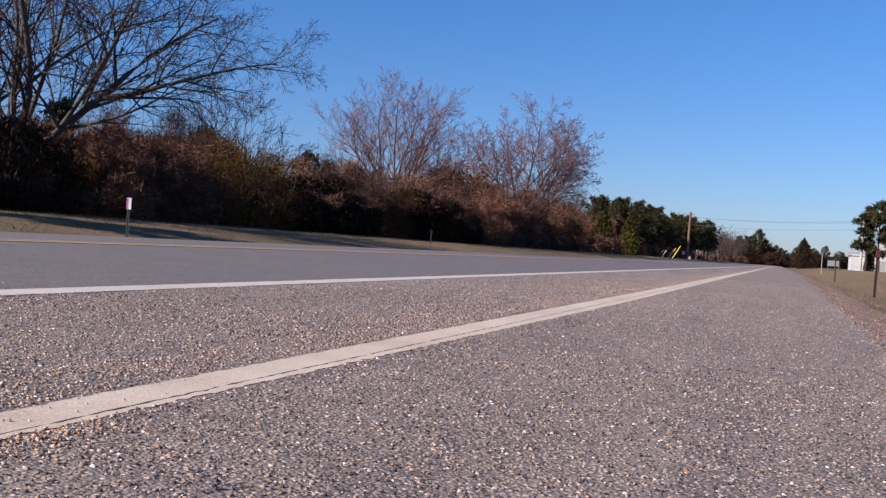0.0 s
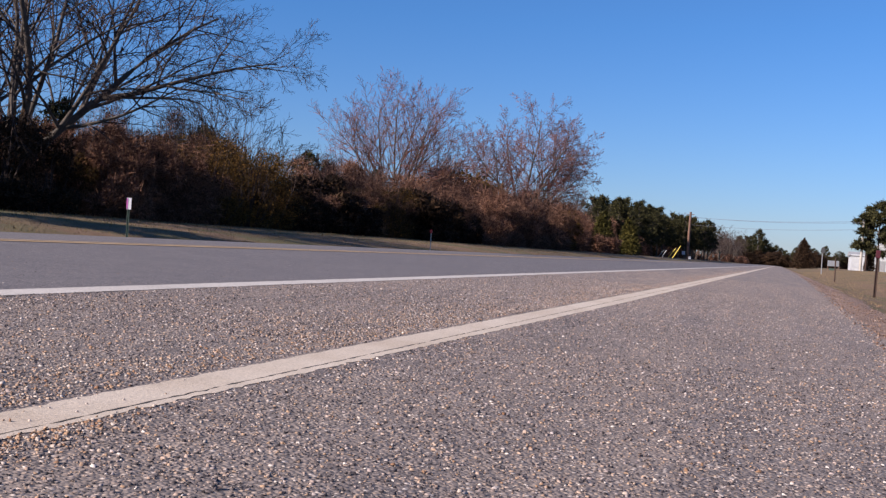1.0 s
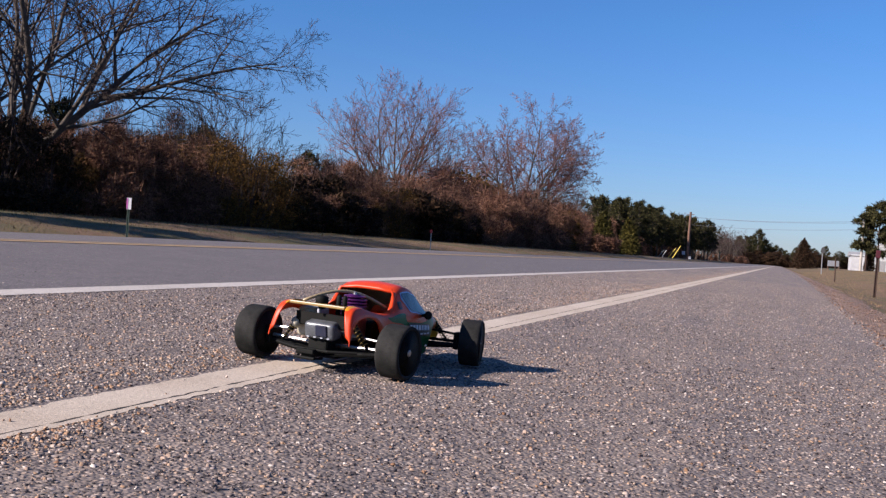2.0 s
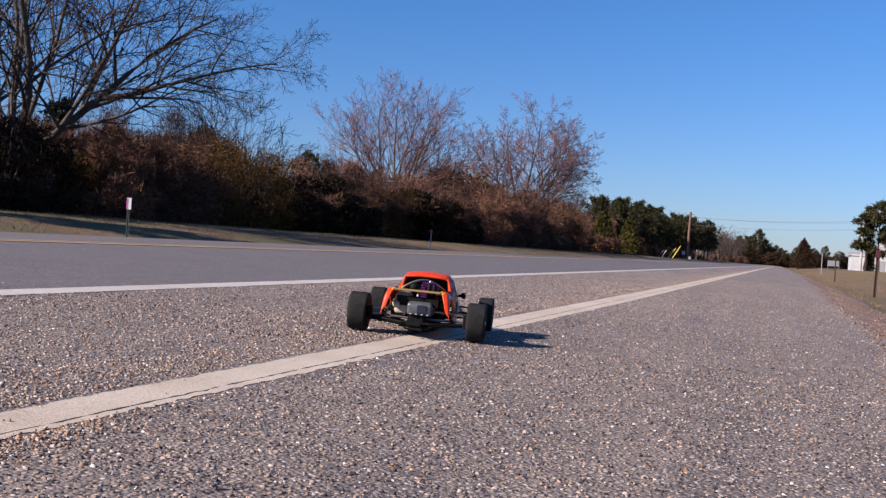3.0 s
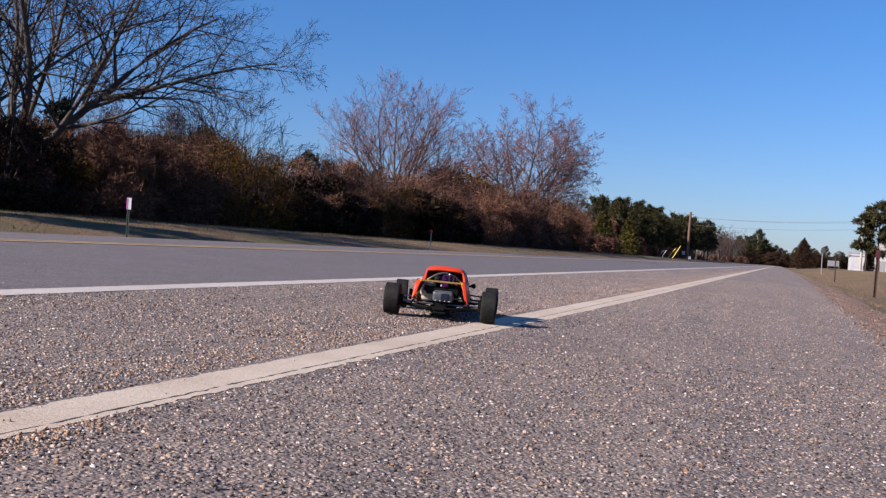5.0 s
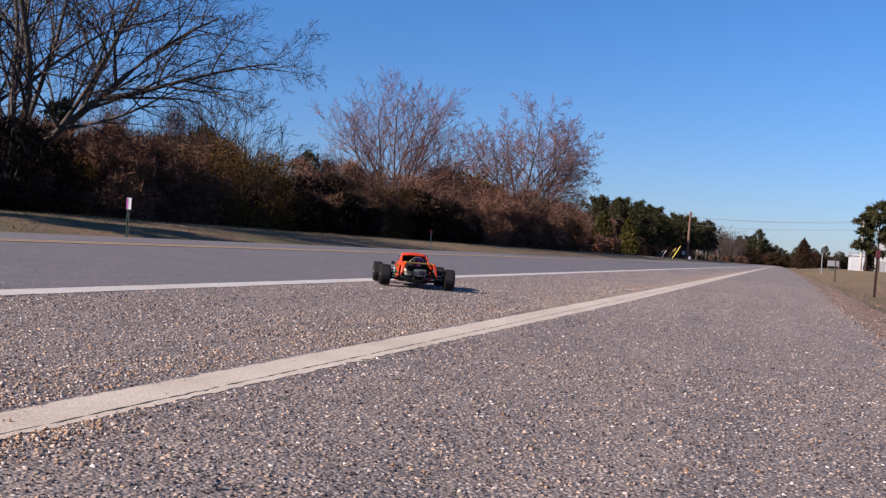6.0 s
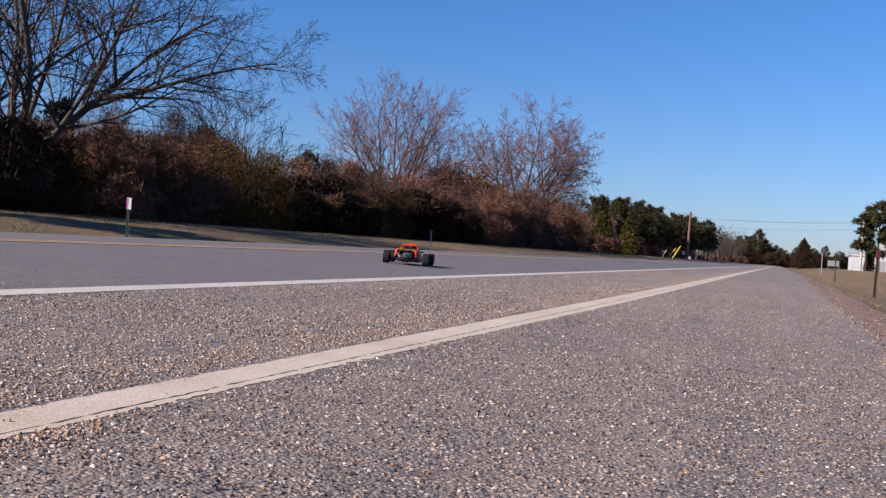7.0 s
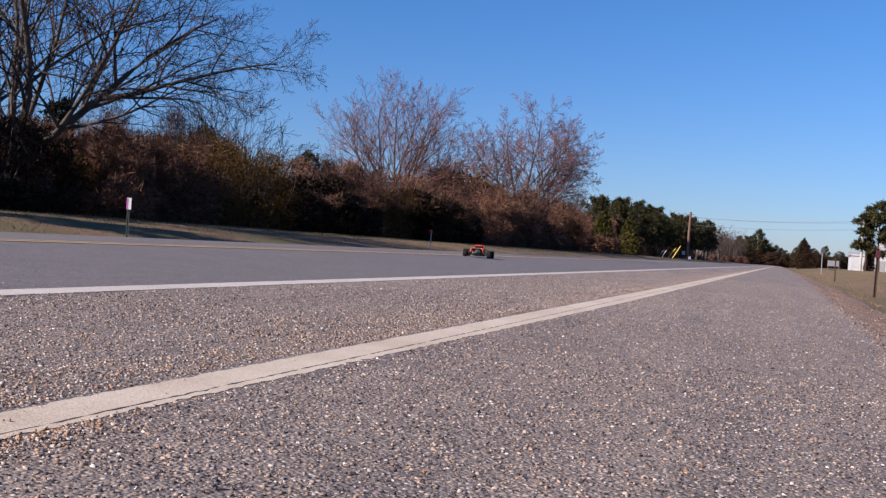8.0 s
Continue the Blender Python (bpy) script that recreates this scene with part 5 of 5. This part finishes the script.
def build_engine():
    part("crankcase", rounded_box((0.06, 0.075, 0.06), Matrix.Translation((0.02, 0.08, 0.1)), 0.008), MAT_STEEL, car, "bare metal crankcase")
    head = part("cylinder_head", tapered([(0.026, 0.08, 0.115), (0.026, 0.08, 0.190)], [0.017, 0.017], 24), MAT_PURPLE, car, "purple finned cylinder head", True)
    for k in range(7):
        z = 0.134 + 0.0082 * k
        r = 0.0345 if k < 6 else 0.029
        part("cooling_fin", tapered([(0.026, 0.08, z), (0.026, 0.08, z + 0.0008), (0.026, 0.08, z + 0.0034), (0.026, 0.08, z + 0.0042)], [r - 0.002, r, r, r - 0.002], 32), MAT_PURPLE, head)
    part("glow_plug", tapered([(0.026, 0.08, 0.188), (0.026, 0.08, 0.194), (0.026, 0.08, 0.197)], [0.006, 0.005, 0.003], 10), MAT_STEEL, head)
    part("carburettor", rounded_box((0.026, 0.03, 0.028), Matrix.Translation((0.035, 0.06, 0.142)), 0.005), MAT_RIM, car)
    part("carburettor_cap", tapered([(0.05, 0.06, 0.15), (0.062, 0.059, 0.152)], [0.009, 0.008], 12), MAT_STEEL, car, "bright metal carburettor cap", True)
    part("air_filter", tapered([(-0.02, 0.0, 0.15), (-0.02, -0.005, 0.166), (-0.02, -0.008, 0.178), (-0.02, -0.008, 0.184)], [0.009, 0.017, 0.017, 0.012], 16), MAT_RIM, car, "black air filter", True)
    box = part("pull_starter", rounded_box((0.09, 0.045, 0.046), Matrix.Translation((0.011, -0.038, 0.1)) @ Matrix.Rotation(0.22, 4, "X"), 0.014, 4), MAT_SILVER, car, "rounded silver-grey pull starter housing", True)
    part("starter_face", rounded_box((0.034, 0.006, 0.03), Matrix.Translation((0.02, -0.0615, 0.098)) @ Matrix.Rotation(0.22, 4, "X"), 0.002, 1), MAT_SCREEN, box, "dark blue face plate")
    for k in range(4):
        part("vent_slot", rounded_box((0.008, 0.004, 0.003), Matrix.Translation((-0.019 + 0.02 * k, -0.0585, 0.08)), 0.001, 1), MAT_DECAL_WHITE, box)
    part("fuel_tank", rounded_box((0.056, 0.075, 0.078), Matrix.Translation((-0.058, 0.02, 0.112)), 0.014), MAT_TANK, car, "milky tan fuel tank", True)
    part("exhaust_pipe", tapered([(-0.03, 0.06, 0.12), (-0.065, 0.03, 0.12), (-0.075, 0.0, 0.115), (-0.076, -0.03, 0.108), (-0.07, -0.05, 0.104)], [0.01, 0.016, 0.017, 0.015, 0.006], 14), MAT_TANK, car, "dull tan tuned exhaust pipe", True)
    hose = [(-0.062, -0.03, 0.166)]
    for k in range(1, 13):
        w = k / 12
        hose.append((-0.062 + 0.135 * w, -0.03 + 0.2 * w, 0.166 - 0.008 * w + 0.034 * math.sin(math.pi * w)))
    part("fuel_hose", rod(hose, 0.0042, 8), MAT_TUBE, car, "arched amber fuel hose", True)
    part("rear_deck_bar", rounded_box((0.164, 0.05, 0.0075), Matrix.Translation((0, -0.038, 0.161)) @ Matrix.Rotation(-0.06, 4, "X"), 0.002, 2), MAT_TAN_BAR, car, "yellowed translucent rear deck strip")
    for x, y in ((0.052, -0.012), (0.034, -0.012)):
        part("deck_post", tapered([(x, y, 0.12), (x, y, 0.185), (x, y, 0.19)], [0.0065, 0.0065, 0.004], 12), MAT_RIM, car, "short black body post", True)
    part("body_clip", rounded_box((0.007, 0.006, 0.012), Matrix.Translation((0.0, -0.05, 0.147)), 0.002, 1), MAT_DECAL_WHITE, car)
    part("aerial_stub", tapered([(-0.045, 0.468, 0.118), (-0.045, 0.468, 0.168), (-0.045, 0.467, 0.181), (-0.045, 0.466, 0.185)], [0.008, 0.0075, 0.006, 0.003], 12), MAT_RIM, car, "stubby black aerial mount", True)
    part("interior_block", rounded_box((0.13, 0.2, 0.07), Matrix.Translation((0, 0.22, 0.085)), 0.01), MAT_RIM, car, "black radio box inside the shell")


build_chassis()
build_engine()


# ---- gravel thrown up by the tyres ----
FLYING = []


def build_flying():
    rng = random.Random(808)
    for k in range(34):
        bm = bmesh.new()
        bmesh.ops.create_icosphere(bm, subdivisions=1, radius=rng.uniform(0.002, 0.0034))
        for v in bm.verts:
            v.co *= rng.uniform(0.75, 1.2)
        me = bpy.data.meshes.new("flying_pebble")
        bm.to_mesh(me)
        bm.free()
        me.materials.append(MAT_TAN)
        ob = tagged(new("flying_pebble", me), "small pale pebble thrown up by a tyre", "pebble", "thrown gravel")
        t0 = rng.uniform(1.1, 1.6)
        FLYING.append((ob, t0, rng.uniform(-0.1, 0.5), rng.choice((-0.2, 0.2, 0.24)) + rng.gauss(0, 0.05), rng.uniform(-0.8, 0.9), rng.uniform(-0.4, 1.3), rng.uniform(0.6, 2.5)))


build_flying()


# ---- movement ----
CAR_ROWS = [  # seconds, across, along, turn
    (0.0, -4.3, -2.2, -52), (0.8, -2.75, 0.13, -48), (1.2, -1.894, 0.994, -45), (1.3, -1.726, 1.187, -42.5), (1.4, -1.562, 1.377, -39), (1.5, -1.425, 1.556, -34), (1.6, -1.293, 1.725, -29.2), (1.7, -1.188, 1.890, -23.6),
    (1.9, -1.10, 2.23, -12), (2.2, -1.08, 2.64, 2), (2.5, -1.12, 2.96, 9.5), (2.8, -1.17, 3.242, 12.3), (3.1, -1.214, 3.45, 12.4), (3.5, -1.25, 3.628, 12.1), (4.0, -1.275, 3.738, 12.0), (4.5, -1.296, 3.83, 12.0), (4.7, -1.313, 3.908, 12.2),
    (5.0, -1.385, 4.19, 15), (5.4, -1.60, 4.83, 23), (5.8, -1.956, 5.66, 27.9), (6.0, -2.235, 6.22, 27.8), (6.2, -2.56, 6.88, 26), (6.5, -3.03, 7.88, 21.5), (6.8, -3.48, 9.1, 16), (7.2, -4.02, 11.15, 10.5),
    (7.6, -4.6, 14.05, 9), (8.0, -5.06, 17.1, 8.5)]


def car_at(t):
    """Where the car is between its rows, with smooth speed."""
    rows = CAR_ROWS
    for k in range(len(rows) - 1):
        if t <= rows[k + 1][0] + 1e-6:
            break
    a, b = rows[k], rows[k + 1]
    p, q = rows[max(k - 1, 0)], rows[min(k + 2, len(rows) - 1)]
    h = b[0] - a[0]
    s = (t - a[0]) / h
    out = []
    for i in (1, 2, 3):
        m0 = (b[i] - p[i]) / (b[0] - p[0]) * h
        m1 = (q[i] - a[i]) / (q[0] - a[0]) * h
        out.append((2 * s**3 - 3 * s**2 + 1) * a[i] + (s**3 - 2 * s**2 + s) * m0 + (3 * s**2 - 2 * s**3) * b[i] + (s**3 - s**2) * m1)
    return out


def car_pose(t):
    u, v, a = car_at(t)
    return pose(0, 0, 0, 0, math.degrees(TILT), 0) @ pose(u, v, 0.0045, 0, 0, a)


def motions():
    times = [k / 30 for k in range(0, 241)]
    walk(car, [(t, car_pose(t)) for t in times])
    spin, spins = 0.0, []
    last = car_at(0.0)
    for t in times:
        here = car_at(t)
        spin += min(75.0, math.degrees(math.hypot(here[0] - last[0], here[1] - last[1]) / WHEEL_R))
        last = here
        spins.append(spin)
    for wheel, (x, y, z), front in WHEELS:
        rows = []
        for t, s in zip(times, spins):
            steer = 0.0
            if front:
                steer = max(-20.0, min(20.0, 0.3 * (car_at(min(8.0, t + 0.05))[2] - car_at(max(0.0, t - 0.05))[2]) / 0.1))
            rows.append((t, pose(x, y, z, 0, 0, steer) @ pose(0, 0, 0, -s, 0, 0)))
        walk(wheel, rows)
    for ob, t0, ahead, beside, vx, vy, vz in FLYING:
        start = car_pose(t0) @ Vector((beside, ahead, 0.01))
        rest = 2 * vz / 9.81                                   # time in the air
        rows = [(0.0, pose(start.x, start.y, road_z(start.x) + 0.002))]
        for k in range(0, 13):
            s = rest * k / 12
            x, y = start.x + vx * s, start.y + vy * s
            rows.append((t0 + s, pose(x, y, max(road_z(x) + 0.002, road_z(start.x) + 0.002 + vz * s - 4.905 * s * s), 25 * k, 40 * k, 0)))
        rows.append((8.0, rows[-1][1]))
        walk(ob, [r for i, r in enumerate(rows) if i == 0 or frame(r[0]) > frame(rows[i - 1][0])])


motions()
